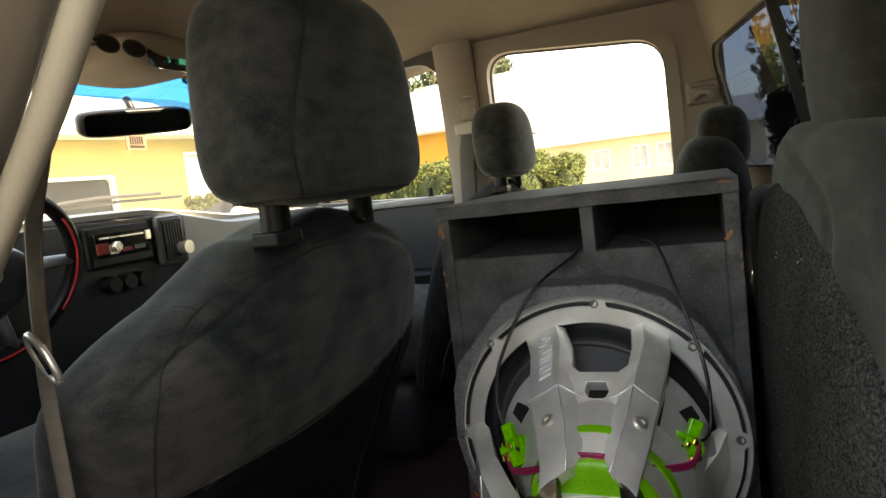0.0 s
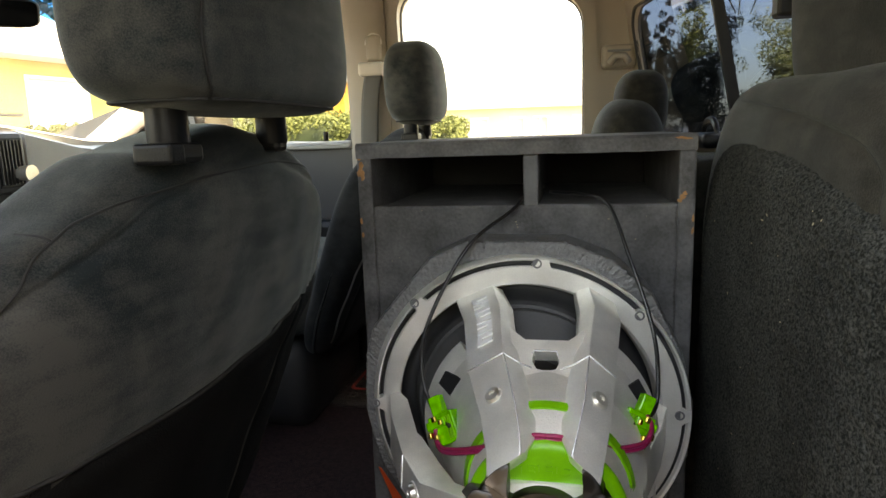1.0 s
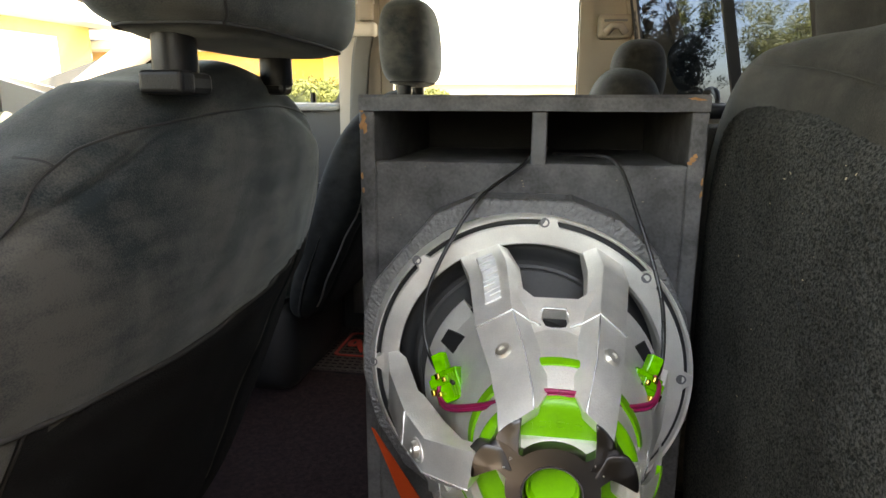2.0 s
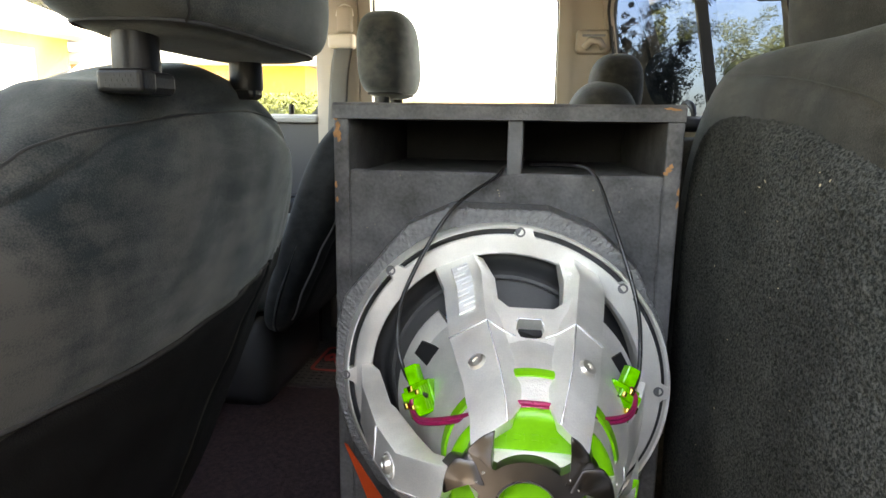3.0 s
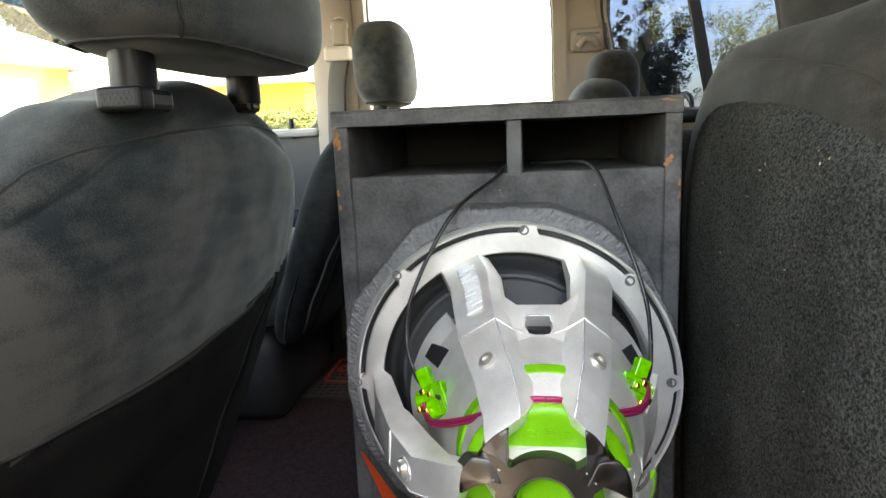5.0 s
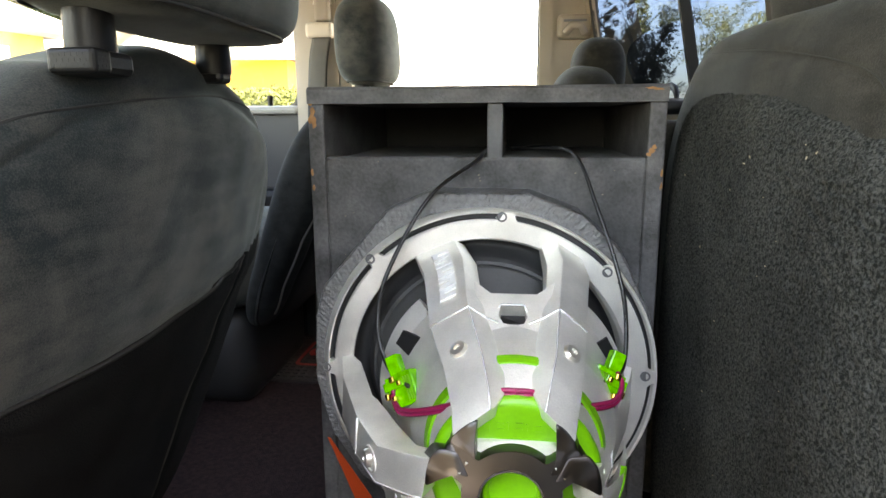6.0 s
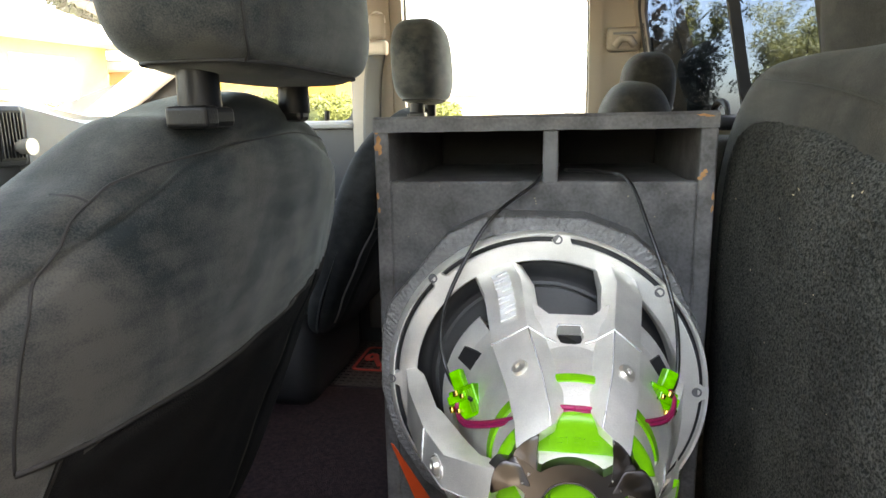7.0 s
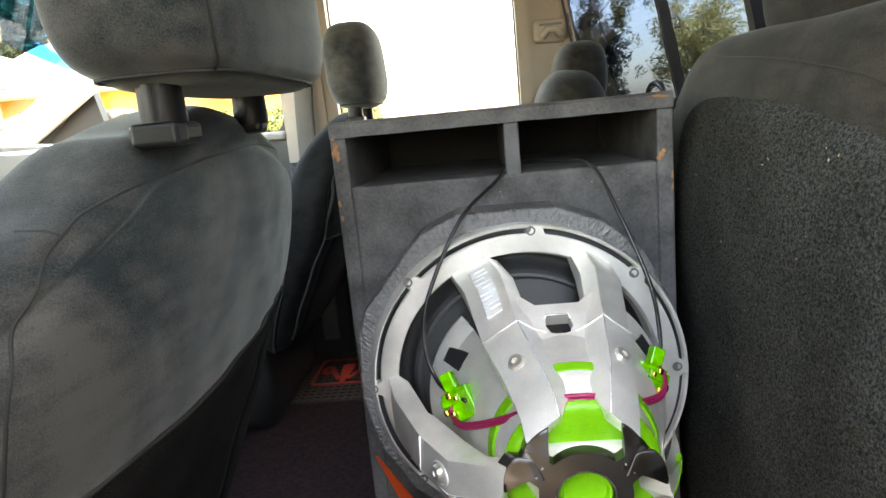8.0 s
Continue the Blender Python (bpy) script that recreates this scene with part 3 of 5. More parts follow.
prof = [(-1.75, 1.44), (-1.42, 1.468), (-1.22, 1.500), (-1.12, 1.500), (-1.100, 1.494), (-1.105, 1.482), (-1.75, 1.40)]
tb = bmesh.new()
loft(tb, [[(x, y, z - 0.02 * ((y - 0.24) / 0.8) ** 2 - 0.036 * max(0.0, min(1.0, (y - 0.38) / 0.2))) for x, z in prof] for y in np.linspace(SIDE + 0.005, WALL - 0.005, 12)])
dpart("dash_top", tb, PALE_DASH, "pale sunlit padded dash top", 40)
prof = [(-1.7, 1.40), (-1.115, 1.484), (-1.09, 1.475), (-1.10, 1.20), (-1.18, 1.0), (-1.3, FLOOR + 0.02), (-1.7, FLOOR + 0.02)]
tb = bmesh.new()
loft(tb, [[(x, y, z) for x, z in prof] for y in np.linspace(SIDE + 0.005, 0.40, 8)])
dpart("dash_face", tb, DARK_PLASTIC, "black instrument and radio side of the dash", 40)
tb = bmesh.new()
loft(tb, [[(x + 0.02, y, z - 0.042 * max(0.0, min(1.0, (y - 0.38) / 0.2)) * (z > 1.1)) for x, z in prof] for y in np.linspace(0.405, WALL - 0.005, 14)])
dpart("glovebox_face", tb, PALE_DASH, "pale grey passenger side panel", 40)
# radio, bezel, knobs, vent
dpart("radio_bezel", boxed((-1.10, 0.125, 1.372), (-1.078, 0.305, 1.466), 0.008), BLACK_PLASTIC)
radio = dpart("radio", boxed((-1.085, 0.140, 1.396), (-1.070, 0.290, 1.450), 0.004), DISPLAY, "black car radio with red lit keys")
for y0, y1, z0, z1, m in ((0.17, 0.20, 1.40, 1.425, RED), (0.203, 0.225, 1.398, 1.42, STEEL), (0.18, 0.30, 1.434, 1.438, STEEL), (0.235, 0.262, 1.40, 1.41, RED),
                          (0.27, 0.30, 1.402, 1.412, GREY_PLASTIC), (0.306, 0.32, 1.42, 1.442, STEEL)):
    dpart("radio_key", boxed((-1.0705, y0 - 0.03, z0 + 0.004), (-1.066, y1 - 0.03, z1 + 0.004), 0.001), m)
rk = bmesh.new()
lathe(rk, [(0.0, 0.012), (0.010, 0.012), (0.0125, 0.008), (0.0125, 0.0), (0.0, 0.0)], lambda r, a, h: Vector((-1.070 + h, 0.190 + r * math.cos(a), 1.418 + r * math.sin(a))), 20)
bmesh.ops.remove_doubles(rk, verts=rk.verts, dist=1e-5)
dpart("volume_knob", rk, STEEL, "chromed volume knob", 40)
for k in range(3):
    kb = bmesh.new()
    lathe(kb, [(0.0, 0.03), (0.017, 0.03), (0.019, 0.0), (0.0, 0.0)], lambda r, a, h, k=k: Vector((-1.088 + h, 0.165 + 0.042 * k + r * math.cos(a), 1.335 + r * math.sin(a))), 20)
    bmesh.ops.remove_doubles(kb, verts=kb.verts, dist=1e-5)
    dpart("heater_knob", kb, BLACK_PLASTIC, smooth=40)
vent = dpart("vent_frame", boxed((-1.09, 0.315, 1.35), (-1.066, 0.40, 1.475), 0.012), STEEL_GREY, "silver grey vent frame")
dpart("vent_mouth", boxed((-1.070, 0.325, 1.362), (-1.0645, 0.390, 1.463), 0.002), BLACK_PLASTIC, "black vent mouth")
for k in range(7):
    dpart("vent_slat", boxed((-1.066, 0.330 + 0.0085 * k, 1.368), (-1.060, 0.3325 + 0.0085 * k, 1.458)), DARK_PLASTIC)
vb = bmesh.new()
tube(vb, [(-1.07, 0.375, 1.390), (-1.035, 0.375, 1.390)], [0.014, 0.017], 14)
dpart("vent_clip", vb, STEEL, "chromed clip-on air freshener", 40)
# cluster hood
hb = bmesh.new()
loft(hb, [[(-1.3 + dx, y, 1.47 + dz) for dx, dz in ((0, 0), (0.22, 0.0), (0.24, 0.02 + h), (0.2, 0.035 + h), (0, 0.03 + h))] for y, h in ((-0.42, 0), (-0.3, 0.03), (-0.15, 0.03), (-0.02, 0))])
dpart("cluster_hood", hb, BLACK_PLASTIC, smooth=40)

# wiper outside the screen
wb = bmesh.new()
tube(wb, spline([(-1.52, 0.05, 1.50), (-1.50, 0.45, 1.545), (-1.49, 0.75, 1.55)], 6), 0.006, 6)
tube(wb, spline([(-1.515, 0.02, 1.492), (-1.505, 0.45, 1.53), (-1.50, 0.85, 1.535)], 6), 0.007, 6, 0.5)
tagged(part("windscreen_wiper", wb, RUBBER), "thin black wiper arm lying on the windscreen", "wiper")

# rear-view mirror with paper tag
mir = thing("rear_view_mirror", (-1.025, 0.265, 1.696), "black rear view mirror hanging on the windscreen", "mirror")
mb = pillow((0.022, 0.126, 0.030), 5, 8)
part("shell", mb, BLACK_PLASTIC, mir, smooth=1)
part("mirror_face", sheet(round_poly([(-0.115, -0.022), (0.115, -0.022), (0.115, 0.022), (-0.115, 0.022)], 0.012), lambda u, v, s: Vector((0.0205 + 0.003 * s, u, v))), MIRROR, mir, "silvered mirror face")
sb = bmesh.new()
tube(sb, [(0, 0, 0.01), (-0.03, 0, 0.035), (-0.048, 0, 0.045)], 0.009, 8)
part("stem", sb, BLACK_PLASTIC, mir, smooth=1)
mir.rotation_euler = (radians(3), radians(16), radians(-24))
tg = thing("paper_tag", (-1.105, 0.33, 1.668), "small faded orange paper permit behind the mirror", "tag")
part("card", boxed((-0.001, -0.03, -0.027), (0.001, 0.03, 0.027)), PAPER, tg)
part("print_bar", boxed((0.0012, -0.027, 0.012), (0.002, 0.027, 0.024)), PRINT, tg)
for k in range(6):
    part("print_bar", boxed((0.0012, -0.02 + 0.007 * k, -0.012), (0.002, -0.0155 + 0.007 * k, 0.006)), INK, tg)
part("print_bar", boxed((0.0012, -0.022, -0.02), (0.002, 0.022, -0.016)), INK, tg)

# overhead console with display and a pair of sunglasses
con = thing("overhead_console", (-0.885, 0.112, 1.790), "taupe plastic overhead console with a dark display", "console")
part("housing", pillow((0.13, 0.105, 0.040), 3.2, 16, lambda q: q + Vector((0, 0.03, 0))), LINER, con, smooth=1)
part("display_window", sheet(round_poly([(-0.06, -0.02), (0.06, -0.02), (0.06, 0.022), (-0.06, 0.022)], 0.018), lambda u, v, s: Vector((0.122 + 0.006 * s - v * 0.4, u + 0.020, -0.024 + v))), DISPLAY, con, "black glossy display")
fnt = bpy.data.curves.new("digits", "FONT")
fnt.body = "S"
fnt.size = 0.016
fnt.extrude = 0.0005
tmp = bpy.data.objects.new("digits", fnt)
me = bpy.data.meshes.new_from_object(tmp)
bpy.data.objects.remove(tmp)
me.materials.append(DIGIT)
dg = new("digit", me)
dg.parent = con
dg.matrix_basis = Matrix.Translation((0.1335, -0.005, -0.030)) @ pose(0, 0, 0, 90, 0, 90)
for k in range(2):
    part("digit", boxed((0.130, 0.027 + 0.011 * k, -0.029), (0.134, 0.034 + 0.011 * k, -0.019)), DIGIT, con)
gl = thing("sunglasses", (-0.752, 0.004, 1.785), "dark sunglasses hooked under the overhead console", "sunglasses")
for s in (-1, 1):
    gbm = bmesh.new()
    ring = [Vector((0.0, s * 0.028 + 0.024 * math.cos(a), 0.014 * math.sin(a) - 0.010)) for a in np.linspace(0, 2 * math.pi, 17)]
    tube(gbm, ring, 0.0022, 6)
    part("rim", gbm, BLACK_PLASTIC, gl, smooth=1)
    part("lens", sheet([(s * 0.028 + 0.023 * math.cos(a), 0.0135 * math.sin(a) - 0.010) for a in np.linspace(0, 2 * math.pi, 17)[:-1]], lambda u, v, q: Vector((0.001 * q, u, v))), DISPLAY, gl, "dark lens")
    gbm = bmesh.new()
    tube(gbm, spline([(0, s * 0.053, -0.006), (-0.05, s * 0.05, 0.006), (-0.10, s * 0.02, 0.016)], 5), 0.003, 6)
    part("temple", gbm, BLACK_PLASTIC, gl, smooth=1)

# steering wheel
sw = thing("steering_wheel", (-0.912, -0.188, 1.402), "black steering wheel with red stitched leather rim", "steering wheel")
wb = bmesh.new()
lathe(wb, [(0.185 + 0.016 * math.cos(a), 0.016 * math.sin(a)) for a in np.linspace(0, 2 * math.pi, 13)[:-1]], lambda r, a, h: Vector((h, r * math.cos(a), r * math.sin(a))), 64, close=True)
part("rim", wb, BLACK_PLASTIC, sw, "black leather wrapped rim", smooth=1)
for a0, a1 in ((-0.55, 0.75), (2.4, 3.7), (-2.0, -1.15)):
    wb = bmesh.new()
    tube(wb, [(0.0165, 0.182 * math.cos(a), 0.182 * math.sin(a)) for a in np.linspace(a0, a1, 20)], 0.0028, 6)
    part("stitching", wb, RED_TRIM, sw, "red stitched seam", smooth=1)
part("hub", pillow((0.03, 0.085, 0.07), 3.5, 10, lambda q: q + Vector((-0.02, 0, -0.01))), DARK_PLASTIC, sw, smooth=1)
for ang in (0.1, math.pi - 0.1, -math.pi / 2 - 0.35, -math.pi / 2 + 0.35):
    sp = bmesh.new()
    tube(sp, [(-0.03, 0.06 * math.cos(ang), 0.06 * math.sin(ang)), (-0.005, 0.178 * math.cos(ang), 0.178 * math.sin(ang))], [0.026, 0.02], 8, 0.5, (1, 0, 0))
    part("spoke", sp, GREY_PLASTIC, sw, smooth=1)
em = bmesh.new()
lathe(em, [(0, 0.0), (0.016, 0.0), (0.019, -0.004)], lambda r, a, h: Vector((0.012 + h, r * math.cos(a), 0.01 + r * math.sin(a))), 16)
bmesh.ops.remove_doubles(em, verts=em.verts, dist=1e-6)
part("emblem", em, STEEL, sw, "round chromed emblem", smooth=40)
sw.rotation_euler = (0, radians(22), 0)
sw.scale = (0.80, 0.80, 0.80)
cl = bmesh.new()
tube(cl, [(-1.12, -0.176, 1.30), (-0.93, -0.176, 1.385)], [0.055, 0.042], 14)
tagged(part("steering_column", cl, BLACK_PLASTIC, smooth=40), "black plastic steering column shroud", "steering column")

# door seal and belt on the driver pillar, with a snap hook
sl = bmesh.new()
tube(sl, spline([(x, SIDE + 0.008, z) for x, z in SEAL_LINE[::-1]], 8), 0.0098, 12)
tagged(part("door_seal", sl, SEAL, smooth=1), "pale rounded rubber seal along the door opening", "door seal", kind="structure")
bl = thing("driver_seat_belt", (-0.36, -0.46, 1.4), "beige seat belt webbing hanging beside the driver seat", "seat belt")
bb = bmesh.new()
tube(bb, [Vector(p) - bl.location for p in spline([(-0.285, -0.505, 1.80), (-0.290, -0.508, 1.60), (-0.298, -0.51, 1.54), (-0.325, -0.51, 1.481), (-0.336, -0.51, 1.43), (-0.342, -0.51, 1.384), (-0.348, -0.51, 1.296), (-0.345, -0.51, 1.0)], 6)], 0.0074, 8, 0.18, (1, 0.4, 0))
part("webbing", bb, BELT, bl, smooth=1)
hk = bmesh.new()
c = Vector((-0.338, -0.516, 1.371)) - bl.location
loop = [(0.027 * math.cos(a) * (0.75 + 0.25 * math.cos(a / 2) ** 2), 0.0125 * math.sin(a)) for a in np.linspace(0, 2 * math.pi, 33)]
tube(hk, [c + Vector((0.62 * p - 0.45 * q, 0.3 * q, -0.72 * p - 0.8 * q)) for p, q in loop], 0.0030, 8)
part("snap_hook", hk, STEEL, bl, "bright steel snap hook clipped on", smooth=1)
hs = bmesh.new()
tube(hs, [c + Vector((-0.012, 0.001, 0.018)), c + Vector((0.002, -0.002, 0.006)), c + Vector((0.012, -0.001, -0.014))], 0.0042, 8, 0.5, (0, 1, 0))
part("hook_strap", hs, BLACK_PLASTIC, bl, "black strap through the hook", smooth=1)

# passenger pillar belt: anchor and dark webbing
pb = thing("passenger_seat_belt", (-0.487, WALL - 0.06, 1.62), "grey seat belt on an anchor at the centre pillar", "seat belt")
part("anchor_cover", boxed((-0.045, -0.01, -0.012), (0.03, 0.028, 0.028), 0.01, 3), TRIM_LIGHT, pb, "pale plastic anchor cover")
part("adjuster", boxed((-0.022, 0.0, 0.03), (0.022, 0.026, 0.10), 0.01, 3), TRIM, pb, "tan height adjuster")
lp = bmesh.new()
tube(lp, [(0.022 * math.cos(a), 0.012, 0.075 + 0.03 * math.sin(a)) for a in np.linspace(0, math.pi, 12)], 0.004, 6)
part("loop", lp, TRIM_LIGHT, pb, smooth=1)
wv = bmesh.new()
tube(wv, spline([(0.0, 0.0, -0.005), (-0.012, -0.012, -0.1), (-0.02, -0.02, -0.35), (-0.02, -0.02, -0.8)], 5), 0.026, 8, 0.08, (1, 0, 0))
part("webbing", wv, BELT_DARK, pb, "dark grey webbing", smooth=1)

# belt outlet cover in the rear corner trim
bc = thing("belt_outlet", (0.182, WALL - 0.035, 1.61), "tan moulded belt outlet in the rear corner trim", "trim cover")
part("bezel", boxed((-0.045, 0.0, -0.012), (0.045, 0.05, 0.05), 0.012, 3), TRIM, bc)
part("slot", boxed((-0.03, -0.003, 0.03), (0.03, 0.012, 0.036), 0.002), GREY_PLASTIC, bc)
ob_ = bmesh.new()
tube(ob_, [(-0.025, -0.01, 0.0), (-0.01, -0.018, 0.018), (0.012, -0.018, 0.018), (0.025, -0.01, 0.0)], 0.01, 8)
part("guide", ob_, TRIM, bc, smooth=1)

# door mirror outside the passenger window
dm = thing("door_mirror", (-1.19, WALL + 0.22, 1.475), "black door mirror outside the passenger window", "mirror")
part("shell", pillow((0.05, 0.11, 0.075), 4, 12), BLACK_PLASTIC, dm, smooth=1)
part("mirror_face", sheet(round_poly([(-0.09, -0.058), (0.09, -0.058), (0.09, 0.058), (-0.09, 0.058)], 0.02), lambda u, v, s: Vector((0.049 + 0.003 * s, u, v))), MIRROR, dm, "silvered mirror face")
ab = bmesh.new()
tube(ab, [(0, -0.09, -0.02), (0.0, -0.17, -0.04)], [0.03, 0.04], 10, 0.6, (1, 0, 0))
part("bracket", ab, BLACK_PLASTIC, dm, smooth=1)
part("corner_cover", sheet([(-1.30, 1.455), (-1.10, 1.448), (-1.13, 1.60)], lambda u, v, s: Vector((u + 1.19, -0.22 - 0.004 + 0.03 * s, v - 1.475))), BLACK_PLASTIC, dm, "black triangular cover")
# ---- seats ----
from mathutils.bvhtree import BVHTree


def traced(tree, rays, sink=0.0):
    """Points where rays (start, way) meet a surface, set in by sink."""
    out = []
    for start, way in rays:
        way = Vector(way).normalized()
        hit = tree.ray_cast(Vector(start), way)
        if hit[0] is not None:
            out.append(hit[0] + way * sink)
    return out


def seam(name, tree, rays, parent, radius=0.0022, mat=None):
    pts = traced(tree, rays, 0.0004)
    if len(pts) > 2:
        bm = bmesh.new()
        tube(bm, pts, radius, 6)
        part(name, bm, mat or SEAM, parent, smooth=1)


def groove(q, lines, axes, width=0.007, depth=0.004):
    """How far a point sinks beside seam lines given as polylines in two axes."""
    p = Vector((q[axes[0]], q[axes[1]]))
    best = 9
    for line in lines:
        for a, b in zip(line, line[1:]):
            a, b = Vector(a), Vector(b)
            t = max(0, min(1, (p - a).dot(b - a) / max(1e-9, (b - a).length_squared)))
            best = min(best, (p - a - (b - a) * t).length)
    return depth * math.exp(-(best / width) ** 2)


def rear_face(z):
    return -0.243 - (1.40 - z) * 0.335 - 0.05 * max(0, 1.1 - z)


def front_seat(place, label, hr, posts, shift=0.0, seam_line=(), tall=0.358, edge_piping=(), square=4.4, outer=0.0, thick=0.085, back_mat=None):
    """A bucket seat: bulging backrest with sewn back panel, coarse lower back, headrest on two sleeved posts, cushion."""
    yc = place[1]
    seat = thing("front_seat", place, label, "car seat", "front seats")
    o = Vector(place)
    panel_line = [(-0.226, 1.203), (-0.238, 1.26), (-0.240, 1.30), (-0.230, 1.331), (-0.208, 1.357), (-0.180, 1.378), (-0.145, 1.393), (-0.10, 1.402), (0.01, 1.412), (0.14, 1.417), (0.26, 1.402), (0.31, 1.388)]
    low_line = [(-0.226, 1.203), (-0.16, 1.200), (0.0, 1.198), (0.14, 1.204), (0.268, 1.222)]
    shoulder = [(-0.180, 1.378), (-0.183, 1.392), (-0.180, 1.401), (-0.172, 1.407)]
    flap = [(0.268, 1.222), (0.258, 1.15), (0.240, 1.0), (0.245, 0.88)]
    strip = [(-0.195, 1.200), (-0.19, 1.10), (-0.18, 0.9)]
    lines = [panel_line, low_line, shoulder, flap, strip]

    def shape(q):
        q = Vector((q.x, q.y * (1.34 if q.y > 0 else 0.88), q.z))
        z = 1.448 - tall + q.z
        belly = 0.026 * math.cos(max(-1, min(1, q.y / 0.31)) * math.pi / 2) * math.sin(math.pi * max(0.0, min(1.0, (z - 1.05) / 0.42)))
        x = rear_face(z) + shift - thick - 0.008 + q.x
        if q.x > 0:
            x += belly
            x -= groove((0, q.y, z), lines, (1, 2), 0.0075, 0.0055)
            x += 0.006 * noise.noise(Vector((q.y * 6, z * 5, yc))) + 0.002 * noise.noise(Vector((q.y * 20, z * 15, 2 + yc)))
            if z < 1.2:
                x -= 0.010 * min(1, (1.2 - z) / 0.05)
        z += (0.016 * math.exp(-(q.y / 0.14) ** 2) - 0.040 * (abs(q.y) / 0.30) ** 3) * max(0, q.z / tall) ** 4
        z -= (0.022 * max(0.0, min(1.0, (0.06 - q.y) / 0.12)) + 0.024 * outer * max(0.0, min(1.0, (-0.085 - q.y) / 0.07))) * max(0, q.z / tall) ** 3
        out = -0.038 * outer * max(0.0, -q.y / 0.268) ** 2 * math.exp(-((z - 1.33) / 0.075) ** 2)
        return Vector((x, q.y + out, z)) + Vector((0, yc, 0)) - o
    full = pillow((thick, 0.305, tall), 3.5, 78, shape)
    low = full.copy()

    def is_low(f):
        c = f.calc_center_median() + o
        y = c.y - yc
        return c.z < 1.198 + 0.35 * max(0, y) ** 2 and f.normal.x > 0.05 and -0.20 < y
    full.normal_update()
    low.normal_update()
    tree = BVHTree.FromBMesh(full)
    bmesh.ops.delete(full, geom=[f for f in full.faces if is_low(f)], context="FACES")
    bmesh.ops.delete(low, geom=[f for f in low.faces if not is_low(f)], context="FACES")
    part("backrest", full, back_mat or VELOUR, seat, "charcoal velour backrest with shade in its darkened colour and pale piping" if back_mat else "brushed charcoal velour backrest", smooth=1)
    part("lower_back", low, ROUGH_CLOTH, seat, "coarse dark cloth lower back", smooth=1)

    def rays(line, n=10):
        pts = spline([(0, a, b) for a, b in line], n)
        return [(Vector((0.5, p.y + yc, p.z)) - o, (-1, 0, 0)) for p in pts]
    seam("seam", tree, rays(panel_line), seat, 0.0013)
    seam("seam", tree, rays(low_line, 20), seat, 0.0030)
    seam("seam", tree, rays(shoulder), seat, 0.0013)
    seam("seam", tree, rays(flap), seat, 0.0026, PIPING)
    seam("seam", tree, rays(strip), seat, 0.0015)
    if edge_piping:
        seam("piping", tree, rays(edge_piping), seat, 0.0035, PIPING)
    cush = pillow((0.27, 0.295, 0.105), 3.0, 24, lambda q: Vector((q.x, q.y * (1.1 if q.y > 0 else 0.9), q.z)) + Vector((-0.70 + shift, yc + 0.005, 1.065)) - o)
    part("cushion", cush, VELOUR, seat, smooth=1)
    part("seat_base", boxed(Vector((-0.86, yc - 0.2, FLOOR)) - o, Vector((-0.54, yc + 0.2, 0.98)) - o, 0.05, 4), RUBBER, seat, smooth=40)
    # headrest
    hx, hy, z0, z1 = hr
    hz = (z0 + z1) / 2
    cx, cy = hx

    def head(q):
        b = 0.012 * (1 - (q.y / hy[0]) ** 2) * (1 if q.x > 0 else -1)
        zz = q.z / ((z1 - z0) / 2)
        taper = 1 - 0.05 * zz + 0.09 * max(0.0, -zz) ** 4 - 0.16 * max(0.0, zz) ** 2
        n1 = 0.003 * noise.noise(Vector((q.x * 12, q.y * 9, q.z * 9 + yc)))
        return Vector((cx + q.x + b * 0.6 - 0.03 * q.z + n1, cy + q.y * taper, hz + q.z)) - o
    hb = pillow((hy[1], hy[0], (z1 - z0) / 2), square, 44, head)
    hb.normal_update()
    ht = BVHTree.FromBMesh(hb)
    for v in hb.verts:
        w = v.co + o
        s = 0.0
        if abs(w.z - (z0 + 0.009)) < 0.02:
            s += 0.003 * math.exp(-((w.z - z0 - 0.009) / 0.005) ** 2)
        if w.x > cx and seam_line:
            s += groove(w, [seam_line], (1, 2), 0.006, 0.0035)
        v.co -= Vector((w.x - cx, (w.y - cy) * 0.4, 0)).normalized() * s
    part("headrest", hb, VELOUR, seat, "brushed charcoal velour headrest", smooth=1)
    if seam_line:
        seam("seam", ht, [(Vector((cx + 0.4, p.y, p.z)) - o, (-1, 0, 0)) for p in spline([(0, a, b) for a, b in seam_line], 8)], seat, 0.0012)
    seam("seam", ht, [(Vector((cx, cy, z0 + 0.009)) + Vector((math.cos(a), math.sin(a), 0)) * 0.5 - o, (-math.cos(a), -math.sin(a), 0)) for a in np.linspace(-2.4, 2.4, 60)], seat, 0.0016)
    for sd, (px, py, pz) in zip((-1, 1), posts):
        pb = bmesh.new()
        lathe(pb, [(0.0, 0.0), (0.0165, 0.0), (0.017, 0.004), (0.016, 0.055), (0.0, 0.055)], lambda r, a, h: Vector((px + r * math.cos(a), py + r * math.sin(a), pz + h)) - o, 20)
        bmesh.ops.remove_doubles(pb, verts=pb.verts, dist=1e-5)
        part("post_sleeve", pb, BLACK_PLASTIC, seat, "black plastic sleeve round the headrest post", smooth=40)
        gd = bmesh.new()
        gw = 0.020 if sd < 0 else 0.013
        box(gd, Vector((px - gw, py - gw, pz - 0.009)) - o, Vector((px + gw, py + gw, pz + 0.008)) - o, 0.005)
        part("post_guide", gd, BLACK_PLASTIC, seat)
